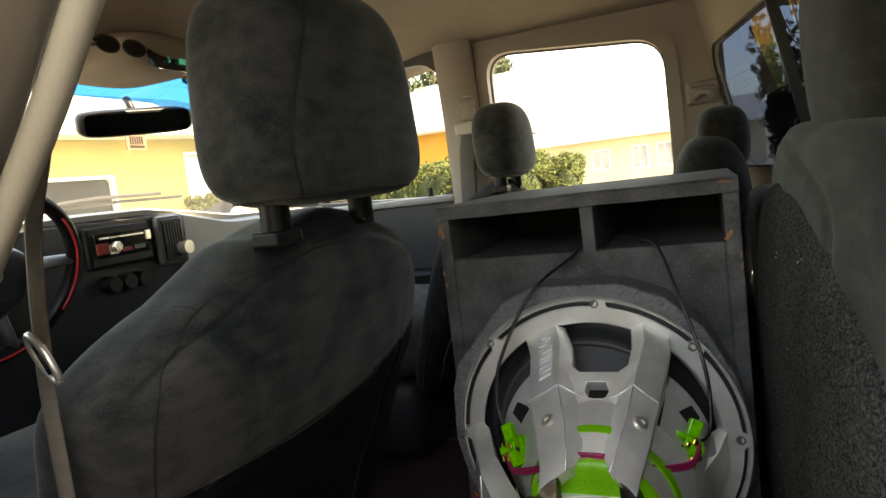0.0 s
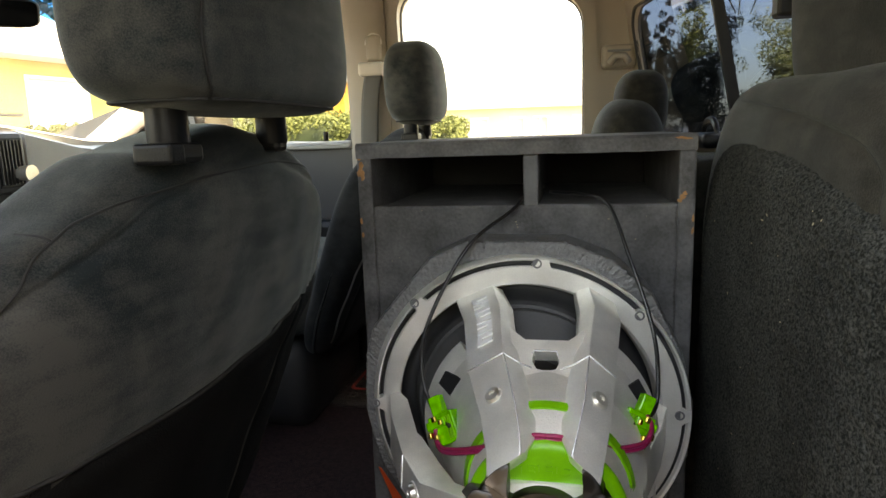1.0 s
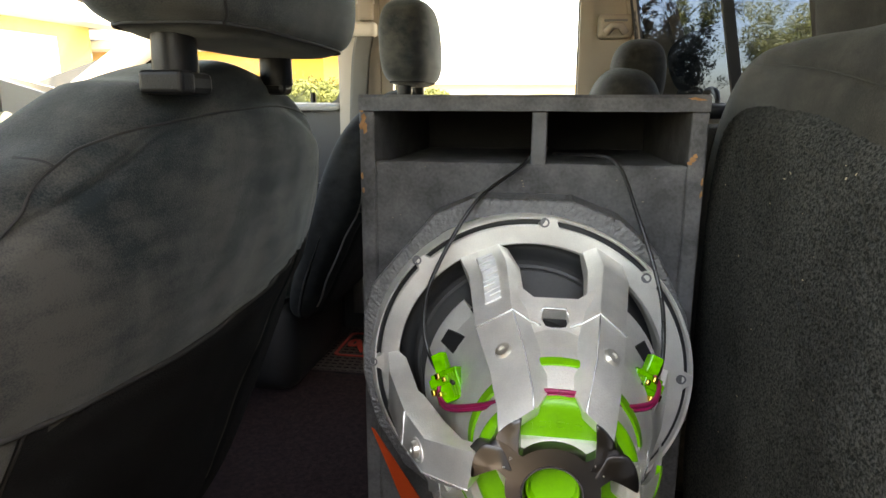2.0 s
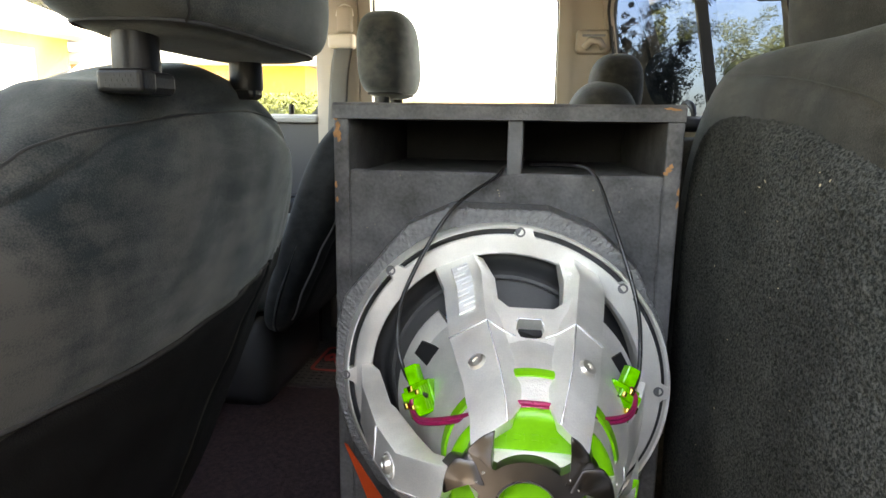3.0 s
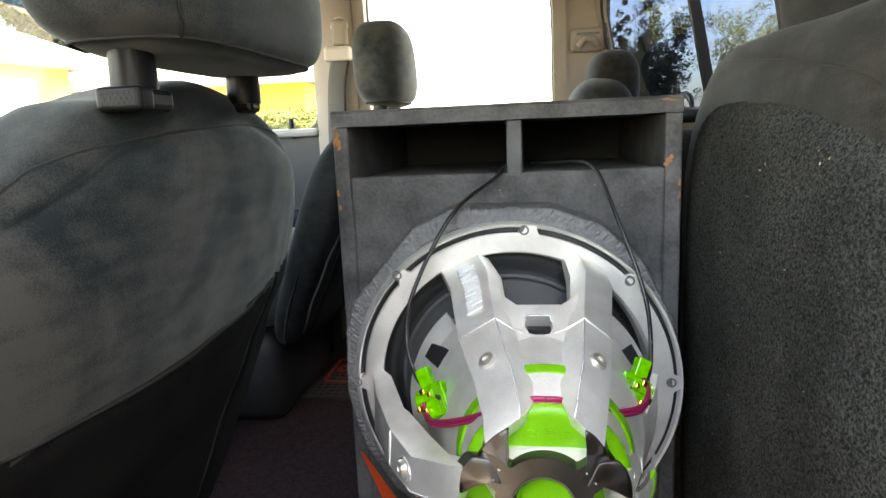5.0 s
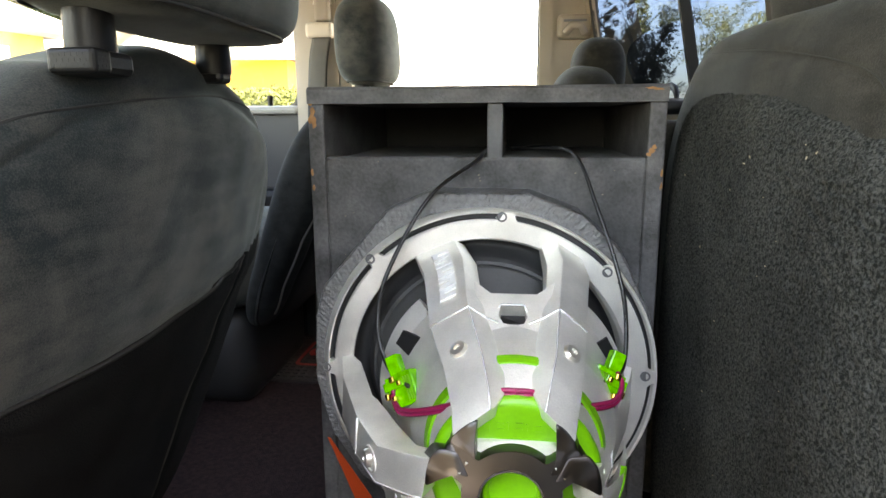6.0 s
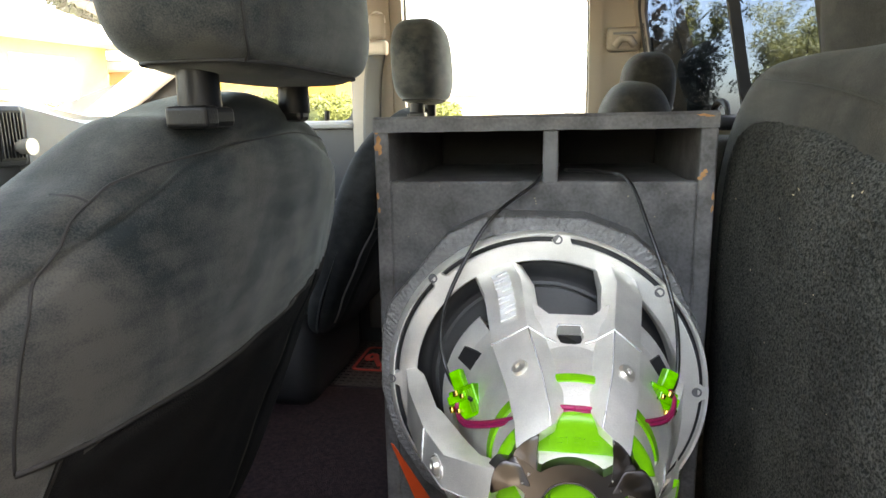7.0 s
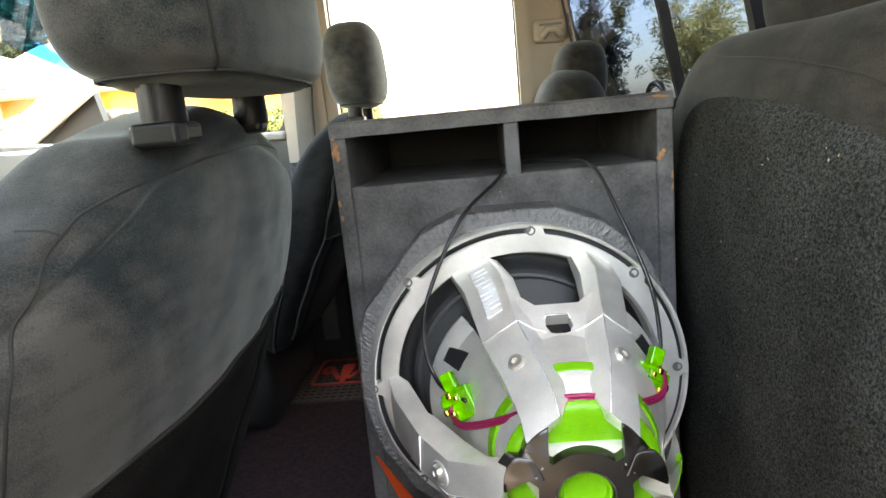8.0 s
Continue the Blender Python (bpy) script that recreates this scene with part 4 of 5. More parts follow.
        if sd < 0:
            btn = part("release_button", boxed(Vector((px - 0.012, py - 0.032, pz - 0.009)) - o, Vector((px + 0.023, py - 0.012, pz + 0.008)) - o, 0.0035, 3), BLACK_PLASTIC, seat, "dotted black release button")
            dots = bmesh.new()
            for j in range(3):
                for i in range(3):
                    yy, zz = py - 0.0283 + 0.0042 * i + 0.002 * (j % 2), pz - 0.0052 + 0.0036 * j
                    box(dots, Vector((px + 0.0225, yy, zz)) - o, Vector((px + 0.0231, yy + 0.0024, zz + 0.0022)) - o)
                for i in range(6):
                    xx, zz = px - 0.0080 + 0.0042 * i + 0.002 * (j % 2), pz - 0.0052 + 0.0036 * j
                    box(dots, Vector((xx, py - 0.0322, zz)) - o, Vector((xx + 0.0024, py - 0.0315, zz + 0.0022)) - o)
            part("grip_dots", dots, BLACK_PLASTIC, btn)
    return seat


front_seat((-0.35, -0.215, FLOOR), "charcoal velour driver seat with a raised headrest", ((-0.258, -0.177), (0.172, 0.066), 1.465, 1.716),
           ((-0.262, -0.286, 1.434), (-0.262, -0.100, 1.438)), 0.0, [(-0.306, 1.474), (-0.322, 1.496), (-0.326, 1.535), (-0.306, 1.60), (-0.277, 1.661), (-0.262, 1.70)], outer=1.0)
# this backrest takes the darkened velour, which stands in for its shade
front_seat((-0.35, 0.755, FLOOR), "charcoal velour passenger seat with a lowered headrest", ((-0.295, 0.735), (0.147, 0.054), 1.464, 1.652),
           ((-0.30, 0.68, 1.438), (-0.30, 0.82, 1.438)), -0.042, tall=0.262, edge_piping=[(-0.228, 1.36), (-0.234, 1.26), (-0.236, 1.15), (-0.232, 1.05), (-0.21, 0.985)], square=3.0, thick=0.062, back_mat=VELOUR_SHADED)

# rear seats
rs = thing("bench_seat", (0.31, -0.1, FLOOR), "taupe velour rear seat with its cushion folded up", "car seat", "rear seats")
o = Vector(rs.location)


BENCH_SEAMS = [[(0.25, 1.478), (0.04, 1.462), (-0.074, 1.447), (-0.145, 1.434), (-0.178, 1.422), (-0.196, 1.405), (-0.194, 1.38), (-0.187, 1.30), (-0.187, 1.16)]]


def back_shape(q):
    x = 0.315 + q.x
    z = 1.19 + q.z
    if q.x < 0:
        x -= 0.012 * math.cos(q.y / 0.4 * 1.4)
        x += groove((0, q.y, z), BENCH_SEAMS, (1, 2), 0.006, 0.0035)
    n1 = 0.003 * noise.noise(Vector((q.y * 8, z * 8, 5)))
    z -= 0.010 * max(0.0, min(1.0, (0.25 - q.y) / 0.3)) * max(0, q.z / 0.3) + 0.035 * max(0, (-q.y - 0.1) / 0.3) ** 2 + 0.03 * max(0, (q.y - 0.2) / 0.2) ** 2
    return Vector((x + n1, q.y - 0.115, z)) - o


bb = pillow((0.058, 0.485, 0.305), 4.0, 90, back_shape)
bb_tree = BVHTree.FromBMesh(bb)
part("backrest", bb, VELOUR_REAR, rs, "taupe velour backrest with a sewn bolster", smooth=1)
for line in BENCH_SEAMS:
    seam("seam", bb_tree, [(Vector((0.0, p.y - 0.115, p.z - 0.006)) - o, (1, 0, 0)) for p in spline([(0, a, b) for a, b in line], 8)], rs, 0.0009)
part("headrest", pillow((0.046, 0.178, 0.110), 3.2, 24, lambda q: Vector((0.318 + q.x - 0.05 * q.z, -0.165 + q.y, 1.545 + q.z)) - o), VELOUR_REAR, rs, "taupe velour headrest", smooth=1)
for y in (-0.21, -0.07):
    pb = bmesh.new()
    tube(pb, [Vector((0.315, y, 1.46)) - o, Vector((0.315, y, 1.52)) - o], 0.006, 10)
    part("post", pb, STEEL, rs, smooth=40)


def fuzz_front(y):
    return 0.2225 + 0.045 * (y - 0.02) ** 2 / 0.07 * (0.12 if y < 0.02 else 1.0)


def fuzz_shape(q):
    y, z = -0.130 + q.y, 1.105 + q.z
    x = 0.285 + q.x
    z -= 0.36 * min(0.0, y) ** 2 * max(0.0, q.z / 0.318) ** 2
    if q.x < 0:
        x += fuzz_front(y) - 0.2225
        n = Vector((y * 210, z * 210, x * 210))
        x += 0.0020 * noise.noise(n) + 0.0008 * noise.noise(n * 0.4) + 0.003 * noise.noise(Vector((y * 9, z * 9, 1)))
        y += 0.0012 * noise.noise(n + Vector((9, 0, 0)))
        z += 0.0018 * noise.noise(n + Vector((0, 9, 0)))
    return Vector((x, y, z)) - o


cb = pillow((0.062, 0.370, 0.318), 5.0, 220, fuzz_shape)
cb_tree = BVHTree.FromBMesh(cb)
part("folded_cushion", cb, FUZZ, rs, "fuzzy dark carpeted underside of the folded cushion", smooth=1)
part("centre_section", boxed(Vector((0.245, 0.30, FLOOR)) - o, Vector((0.40, 0.60, 1.39)) - o, 0.03, 3), VELOUR_REAR, rs, smooth=40)
lint = bmesh.new()
spots = [(-0.148, 1.356), (-0.246, 1.367), (-0.061, 1.266), (0.022, 1.331), (-0.159, 1.362), (-0.257, 1.371)]
spots += [(random.uniform(-0.36, 0.14), random.uniform(0.95, 1.39)) for _ in range(26)]
for i, (y, z) in enumerate(spots):
    r = 0.0015 if i < 6 else random.uniform(0.0005, 0.0011)
    hit = cb_tree.ray_cast(Vector((0.0, y, z)) - o, Vector((1, 0, 0)))
    xx = (hit[0] + o).x if hit[0] is not None else fuzz_front(y)
    m = Matrix.Translation((xx, y, z)) @ Euler((random.random() * 6, random.random() * 6, 0)).to_matrix().to_4x4() @ Matrix.Diagonal((r * 0.4, r * 0.55, r * random.uniform(0.8, 1.9), 1))
    bmesh.ops.create_icosphere(lint, subdivisions=1, radius=1, matrix=m)
tagged(part("lint", lint, LINT), "tiny straw coloured crumbs caught in the carpet", "lint", kind="stuff")

rp = thing("bench_seat", (0.2, 0.79, FLOOR), "taupe velour rear seat behind the speaker box", "car seat", "rear seats")
o2 = Vector(rp.location)
part("backrest", pillow((0.085, 0.225, 0.19), 2.7, 20, lambda q: Vector((0.182 + q.x, 0.79 + q.y, 1.318 + q.z)) - o2), VELOUR_REAR, rp, smooth=1)
part("headrest", pillow((0.058, 0.13, 0.078), 2.8, 16, lambda q: Vector((0.215 + q.x, 0.82 + q.y, 1.492 + q.z)) - o2), VELOUR_REAR, rp, smooth=1)
part("cushion", boxed(Vector((-0.02, 0.56, FLOOR)) - o2, Vector((0.27, 1.03, 1.16)) - o2, 0.04, 3), VELOUR_REAR, rp, smooth=40)
gd = bmesh.new()
tube(gd, [(0.315, 0.53 + 0.058 * math.cos(a), 1.428 + 0.024 * math.sin(a)) for a in np.linspace(-0.2, math.pi + 0.2, 20)], [0.004 + 0.0025 * math.sin(math.pi * k / 19) for k in range(20)], 8)
box(gd, (0.29, 0.46, 1.40), (0.335, 0.60, 1.428), 0.010, 3)
tagged(part("belt_guide", gd, BLACK_PLASTIC, smooth=40), "black arched plastic belt guide beside the rear seat back", "belt guide")
lt = thing("window_latch", (back_x(0.31, 1.62) - 0.005, 0.315, 1.618), "black plastic latch on the sliding rear window", "latch")
part("body", boxed((-0.02, -0.016, -0.022), (0.02, 0.020, 0.018), 0.005), BLACK_PLASTIC, lt)
part("lever", boxed((-0.026, -0.032, 0.004), (-0.014, -0.004, 0.022), 0.003), BLACK_PLASTIC, lt)

# ---- floor mat ----
fm = thing("floor_mat", (-0.45, 0.88, FLOOR), "black ribbed floor mat with a red printed emblem", "floor mat")
part("sheet", boxed((-0.32, -0.17, 0.0), (0.28, 0.17, 0.008), 0.003), MAT, fm)
ribs = bmesh.new()
for i in range(30):
    for j in range(16):
        box(ribs, (-0.31 + 0.02 * i, -0.165 + 0.0205 * j, 0.007), (-0.297 + 0.02 * i, -0.157 + 0.0205 * j, 0.0105))
tagged(part("tread", ribs, MAT, fm), kind="stuff")
sq = round_poly([(-0.085, -0.075), (0.085, -0.075), (0.085, 0.105), (-0.085, 0.105)], 0.02)
part("emblem_frame", holed(sq, [c * 0.9 + Vector((0, 0.0015)) for c in sq], lambda u, v, s: Vector((u, v, 0.0115 + 0.002 * s))), RED, fm, "red printed square")
for sgn in (-1, 1):
    eb = bmesh.new()
    tube(eb, spline([(sgn * 0.01, -0.04, 0.012), (sgn * 0.03, 0.0, 0.012), (sgn * 0.05, 0.05, 0.012), (sgn * 0.065, 0.03, 0.012), (sgn * 0.055, 0.0, 0.012), (sgn * 0.04, 0.02, 0.012)], 5), 0.008, 6, 0.15, (1, 0, 0))
    part("emblem_mark", eb, RED, fm)
eb = bmesh.new()
tube(eb, [(0, 0.06, 0.012), (0, 0.0, 0.012), (0, -0.06, 0.012)], [0.02, 0.014, 0.006], 6, 0.1, (1, 0, 0))
part("emblem_mark", eb, RED, fm)
cvt = thing("carpet_cover", (-0.51, 0.38, FLOOR), "dark loose carpet piece on the cab floor", "carpet")
part("mat", boxed((-0.28, -0.31, 0.0), (0.275, 0.31, 0.014), 0.005), CARPET, cvt)
for lo, hi in (((-0.29, 0.311, 0.0), (0.285, 0.322, 0.0165)), ((-0.29, -0.322, 0.0), (0.285, -0.311, 0.0165)), ((0.2755, -0.31, 0.0), (0.2855, 0.31, 0.0165)), ((-0.2905, -0.31, 0.0), (-0.2805, 0.31, 0.0165))):
    part("binding", boxed(lo, hi, 0.004), BINDING, cvt, "stitched dark edge binding")

# ---- speaker box ----
BX0, BX1, BY0, BY1, BZ0, BZ1 = -0.220, 0.209, 0.056, 0.46, FLOOR, 1.433
T = 0.020
sbx = thing("speaker_box", (0, 0.25, FLOOR), "charcoal coated fibreboard speaker box with chipped corners", "speaker box")
o = Vector(sbx.location)


def bpart(name, lo, hi, label="", bev=0.0025, mat=None):
    bm = boxed(Vector(lo) - o, Vector(hi) - o, bev)
    return part(name, bm, mat or BOX_PAINT, sbx, label)


bpart("side_panel", (BX0, BY0, BZ0), (BX0 + T, BY1, BZ1 - T))
bpart("side_panel", (BX1 - T, BY0, BZ0), (BX1, BY1, BZ1 - T))
tbm = bmesh.new()
rings = []
for k in range(25):
    x = BX0 + (BX1 - BX0) * k / 24
    w = 0.0012 * noise.noise(Vector((x * 18, 0, 3)))
    rings.append([Vector(p) - o for p in ((x, BY0 - 0.002 + w, BZ1 - T + w), (x, BY0 - 0.003 + w, BZ1 - 0.004), (x, BY0 + 0.002 + w, BZ1 + w), (x, BY1, BZ1), (x, BY1, BZ1 - T))])
loft(tbm, rings)
part("top_panel", tbm, BOX_PAINT, sbx, "worn charcoal top panel")
bpart("port_divider", (0.0005, BY0 + 0.003, 1.345), (0.0195, BY0 + 0.28, BZ1 - T), "pale worn port divider", mat=surface("worn_divider_edge", (0.10, 0.10, 0.10), 0.7, spread=0.2, scale=30, fine=260, bump=0.4))
bpart("baffle", (BX0 + T - 0.001, BY0 + 0.0015, BZ0), (BX1 - T + 0.001, BY0 + 0.026, 1.349), "charcoal coated front baffle", 0.004)
bpart("port_shelf", (BX0 + T, BY0 + 0.026, 1.325), (BX1 - T, BY1 - T, 1.345))
# darker than the box coating: the port's inner shade is in this colour
bpart("back_panel", (BX0 + T, BY1 - T, BZ0), (BX1 - T, BY1, BZ1 - T), "back panel with the shade of the port in its dark colour", mat=surface("port_shade_board", (0.020, 0.019, 0.020), 0.85, spread=0.3, scale=25, fine=260, bump=0.4))
bpart("bottom_panel", (BX0 + T, BY0 + 0.026, BZ0), (BX1 - T, BY1 - T, BZ0 + T))


def chip(places, size):
    """Ragged raw wood showing where the coating has broken off."""
    for x, y, z in places:
        bm = bmesh.new()
        n = 9
        ring = [Vector((x + size[0] * math.cos(a) * random.uniform(0.5, 1.2), 0, z + size[1] * math.sin(a) * random.uniform(0.5, 1.2))) for a in (2 * math.pi * k / n for k in range(n))]
        loft(bm, [[p + Vector((0, y, 0)) - o for p in ring], [p + Vector((0, y - 0.0012, 0)) - o for p in ring]])
        part("chip", bm, RAW_WOOD, sbx, "chipped raw fibreboard")


chip([(-0.2165, BY0 - 0.0002, 1.415), (-0.214, BY0 - 0.0002, 1.404), (-0.2165, BY0 - 0.0002, 1.393), (-0.212, BY0 - 0.0002, 1.39)], (0.0035, 0.007))
chip([(0.194, BY0 - 0.0002, 1.357), (0.1965, BY0 - 0.0002, 1.361), (0.191, BY0 - 0.0002, 1.353)], (0.0036, 0.0033))
chip([(0.188, BY0 - 0.0028, 1.4285), (0.197, BY0 - 0.0028, 1.427)], (0.007, 0.0016))
chip([(0.2065, BY0 - 0.0002, 1.33), (0.2065, BY0 - 0.0002, 1.315), (-0.217, BY0 - 0.0002, 1.33), (-0.216, BY0 - 0.0002, 1.31)], (0.0016, 0.005))
specks = bmesh.new()
for _ in range(26):
    x, z = random.uniform(-0.19, 0.18), random.uniform(1.16, 1.345)
    box(specks, Vector((x, BY0 + 0.0007, z)) - o, Vector((x + random.uniform(0.0006, 0.002), BY0 + 0.0017, z + random.uniform(0.0005, 0.0012))) - o)
tagged(part("dust_speck", specks, LINT, sbx), kind="stuff")

stp = thing("orange_strap", (-0.17, BY0 + 0.003, FLOOR), "flat orange strap stuck low on the speaker box", "strap")
part("band", sheet([(-0.042, 0.220), (-0.038, 0.218), (0.035, 0.105), (0.060, 0.05), (0.078, 0.0), (0.042, 0.0), (0.025, 0.05), (0.003, 0.105), (-0.02, 0.165)], lambda u, v, s: Vector((u, -0.003 - 0.002 * s, v))), ORANGE, stp)

# ---- subwoofer, mounted with its motor outwards ----
SUBZ = 1.10


def P(u, v, h):
    return Vector((u + 0.042 * (1 - math.exp(-max(h, 0) / 0.07)) - 0.08 * max(0, h - 0.21), -h, SUBZ + v))


def PR(r, a, h):
    return P(r * math.cos(a), r * math.sin(a) - 0.045 * max(h, 0), h)


sub = thing("subwoofer", (0, 0, SUBZ), "silver and lime green subwoofer mounted motor side out", "subwoofer")
S0 = Vector(sub.location)


def spart(name, bm, mat, label="", smooth=False, parent=None):
    bmesh.ops.translate(bm, verts=bm.verts, vec=-S0)
    return part(name, bm, mat, parent or sub, label, smooth)


# many-sided spacer ring between baffle and basket, its coating crinkled across the ring
CORNERS = [(22, 0.206), (44, 0.2150), (60, 0.2190), (76, 0.2175), (107, 0.2215), (121, 0.2210), (153, 0.2155), (163.5, 0.2120), (184, 0.2075), (194, 0.2060),
           (206, 0.209), (225, 0.214), (245, 0.216), (265, 0.2155), (285, 0.216), (305, 0.215), (325, 0.212), (345, 0.208), (363, 0.2055)]
pol = [(r * math.cos(radians(a)), r * math.sin(radians(a))) for a, r in CORNERS]
dense = []
for (ua, va), (ub, vb) in zip(pol, pol[1:] + pol[:1]):
    n = max(8, int(math.hypot(ub - ua, vb - va) / 0.0016))
    for t in range(n):
        dense.append((ua + (ub - ua) * t / n, va + (vb - va) * t / n))


def crinkle(u, v, f):
    """Short ridges lying slantwise across the ring, broken up along it."""
    a, r = math.atan2(v, u), math.hypot(u, v)
    s = a * 0.21
    return noise.noise(Vector((s * 330 + r * 150, r * 70, 4))) * 0.8 + noise.noise(Vector((s * 620 - r * 120, r * 190, 9))) * 0.45 + 0.25 * noise.noise(Vector((u * 40, v * 40, 1)))


bm = bmesh.new()
rings = []
for h, f in ((-0.0615, 1.0), (-0.050, 1.0), (-0.040, 1.0), (-0.030, 1.001), (-0.020, 1.0), (-0.010, 1.0), (-0.004, 0.999), (-0.0012, 0.995), (0.0, 0.988), (0.0, 0.978), (0.0, 0.968), (0.0, 0.958), (0.0, 0.947), (0.0, 0.936), (0.0, 0.924), (0.0, 0.91), (0.0, 0.89)):
    ring = []
    for u, v in dense:
        w = 0.0017 * crinkle(u * f, v * f + h * 0.6, f) if h > -0.055 else 0.0
        k = 1.0 if h < -0.003 else 0.25
        l = math.hypot(u, v)
        ring.append(P(u * f + u / l * w * k, v * f + v / l * w * k, h + w * (1.0 if h > -0.003 else 0.2)))
    rings.append(ring)
loft(bm, rings, caps=False)
spart("spacer_ring", bm, TAPE, "grey crinkled many-sided spacer ring", smooth=30)

# basket rim: flat flange, recessed channel, thin outer lip
bm = bmesh.new()
lathe(bm, [(0.160, -0.004), (0.160, 0.009), (0.1625, 0.0125), (0.1825, 0.0132), (0.1842, 0.012), (0.1850, -0.0015), (0.1905, -0.0015), (0.1909, 0.0125), (0.1930, 0.0138), (0.1948, 0.0120), (0.1955, 0.004), (0.1955, -0.004)], PR, 120)
spart("basket_rim", bm, CAST, "silver cast basket rim", smooth=30)
bm = bmesh.new()
lathe(bm, [(0.1843, 0.0098), (0.1850, 0.0042), (0.1905, 0.0042), (0.1912, 0.0098)], PR, 120)
spart("rim_gasket", bm, DARK_PLASTIC, "dark gasket in the channel of the rim", smooth=30)
for ang in (1.2, 42, 83.5, 134, 180, 223, 270, 318):
    a = radians(ang)
    bm = bmesh.new()
    tab = [(0.1815, -0.075), (0.1815, 0.075), (0.1865, 0.045), (0.1905, 0.036), (0.1935, 0.030), (0.1935, -0.030), (0.1905, -0.036), (0.1865, -0.045)]
    loft(bm, [[PR(r, a + d, h) for r, d in tab] for h in (0.003, 0.0125, 0.0138)])
    spart("screw_boss", bm, CAST)
    bm = bmesh.new()
    c = PR(0.1878, a, 0)
    lathe(bm, [(0.0060, 0.0130), (0.0056, 0.0146), (0.0040, 0.0146), (0.0036, 0.0135), (0.0, 0.0135)], lambda r, q, h: c + Vector((r * math.cos(q), -h, r * math.sin(q))), 12)
    bmesh.ops.remove_doubles(bm, verts=bm.verts, dist=1e-5)
    spart("rim_screw", bm, GREY_PLASTIC, "dull steel socket screw", smooth=40)

# cone and surround seen through the basket
bm = bmesh.new()
lathe(bm, [(0.162, -0.002), (0.160, -0.016), (0.154, -0.026), (0.146, -0.026), (0.139, -0.014), (0.136, -0.004)], PR, 72)
spart("surround", bm, SURROUND, "black rubber surround", smooth=1)
bm = bmesh.new()
lathe(bm, [(0.137, -0.005), (0.1335, 0.003), (0.1300, 0.004), (0.1285, 0.001), (0.1265, 0.006), (0.09, 0.03), (0.055, 0.055)], PR, 72)
spart("cone", bm, CONE, "dark pulp cone", smooth=30)

# arms in three pairs; per section: inner low, inner, ridge, outer, outer low as (u, v, h)
ARM = [
    [(0.0435, 0.150, -0.004), (0.0435, 0.1535, 0.010), (0.0570, 0.1600, 0.0150), (0.0965, 0.1400, 0.0125), (0.0965, 0.137, -0.004)],
    [(0.0365, 0.128, 0.036), (0.0375, 0.1405, 0.052), (0.0530, 0.1500, 0.060), (0.0905, 0.1290, 0.0545), (0.0890, 0.114, 0.030)],
    [(0.0290, 0.104, 0.100), (0.0300, 0.1170, 0.122), (0.0445, 0.1250, 0.128), (0.0785, 0.1030, 0.1265), (0.0765, 0.086, 0.100)],
    [(0.0240, 0.092, 0.112), (0.0255, 0.1085, 0.1390), (0.0430, 0.1200, 0.1405), (0.0762, 0.0985, 0.1410), (0.0735, 0.080, 0.110)],
    [(0.0120, 0.064, 0.180), (0.0128, 0.0830, 0.1960), (0.0335, 0.0960, 0.1990), (0.0645, 0.0765, 0.1985), (0.0610, 0.056, 0.165)],
    [(0.0140, 0.054, 0.205), (0.0145, 0.0715, 0.2270), (0.0275, 0.0795, 0.2350), (0.0580, 0.0585, 0.2330), (0.0530, 0.044, 0.205)],
    [(0.0215, 0.050, 0.228), (0.0225, 0.0655, 0.2440), (0.0248, 0.0690, 0.2520), (0.0548, 0.0455, 0.2530), (0.0490, 0.032, 0.232)],
]
CREASE = 3


def pair_place(pair, sd):
    """Local arm coordinates of one side of a pair into the world."""
    ca, sa = math.cos(radians(pair - 90)), math.sin(radians(pair - 90))

    def put(p):
        u, v, h = p[0] * sd, p[1] + 0.002, p[2]
        x, y = u * ca - v * sa, u * sa + v * ca - 0.002
        if pair == 90:
            x += 0.0185 * max(0.0, 1 - h / 0.13)
            flank = max(0.0, p[0] - (0.058 - 0.12 * h))
            end = max(0.0, min(1.0, (h - 0.16) / 0.08))
            x += (0.0062 * end - 0.12 * flank * (1 - end)) if sd < 0 else -0.22 * flank
        else:
            t = max(0.0, min(1.0, h / 0.08)) * (1 - max(0.0, min(1.0, (h - 0.19) / 0.06)))
            x -= 0.030 * t
            y -= 0.018 * t
        return P(x, y, h)
    return put


def turned(r):
    """Depth of the lathe-turned dish that cuts the ends of the arms."""
    return 0.2720 - 0.265 * r


CLAW = [(0.0300, 0.0200), (0.0347, 0.0255), (0.0360, 0.0340), (0.0360, 0.0450), (0.0350, 0.0540), (0.0345, 0.0600), (0.0400, 0.0575), (0.0470, 0.0525), (0.0545, 0.0455), (0.0600, 0.0340), (0.0520, 0.0200)]

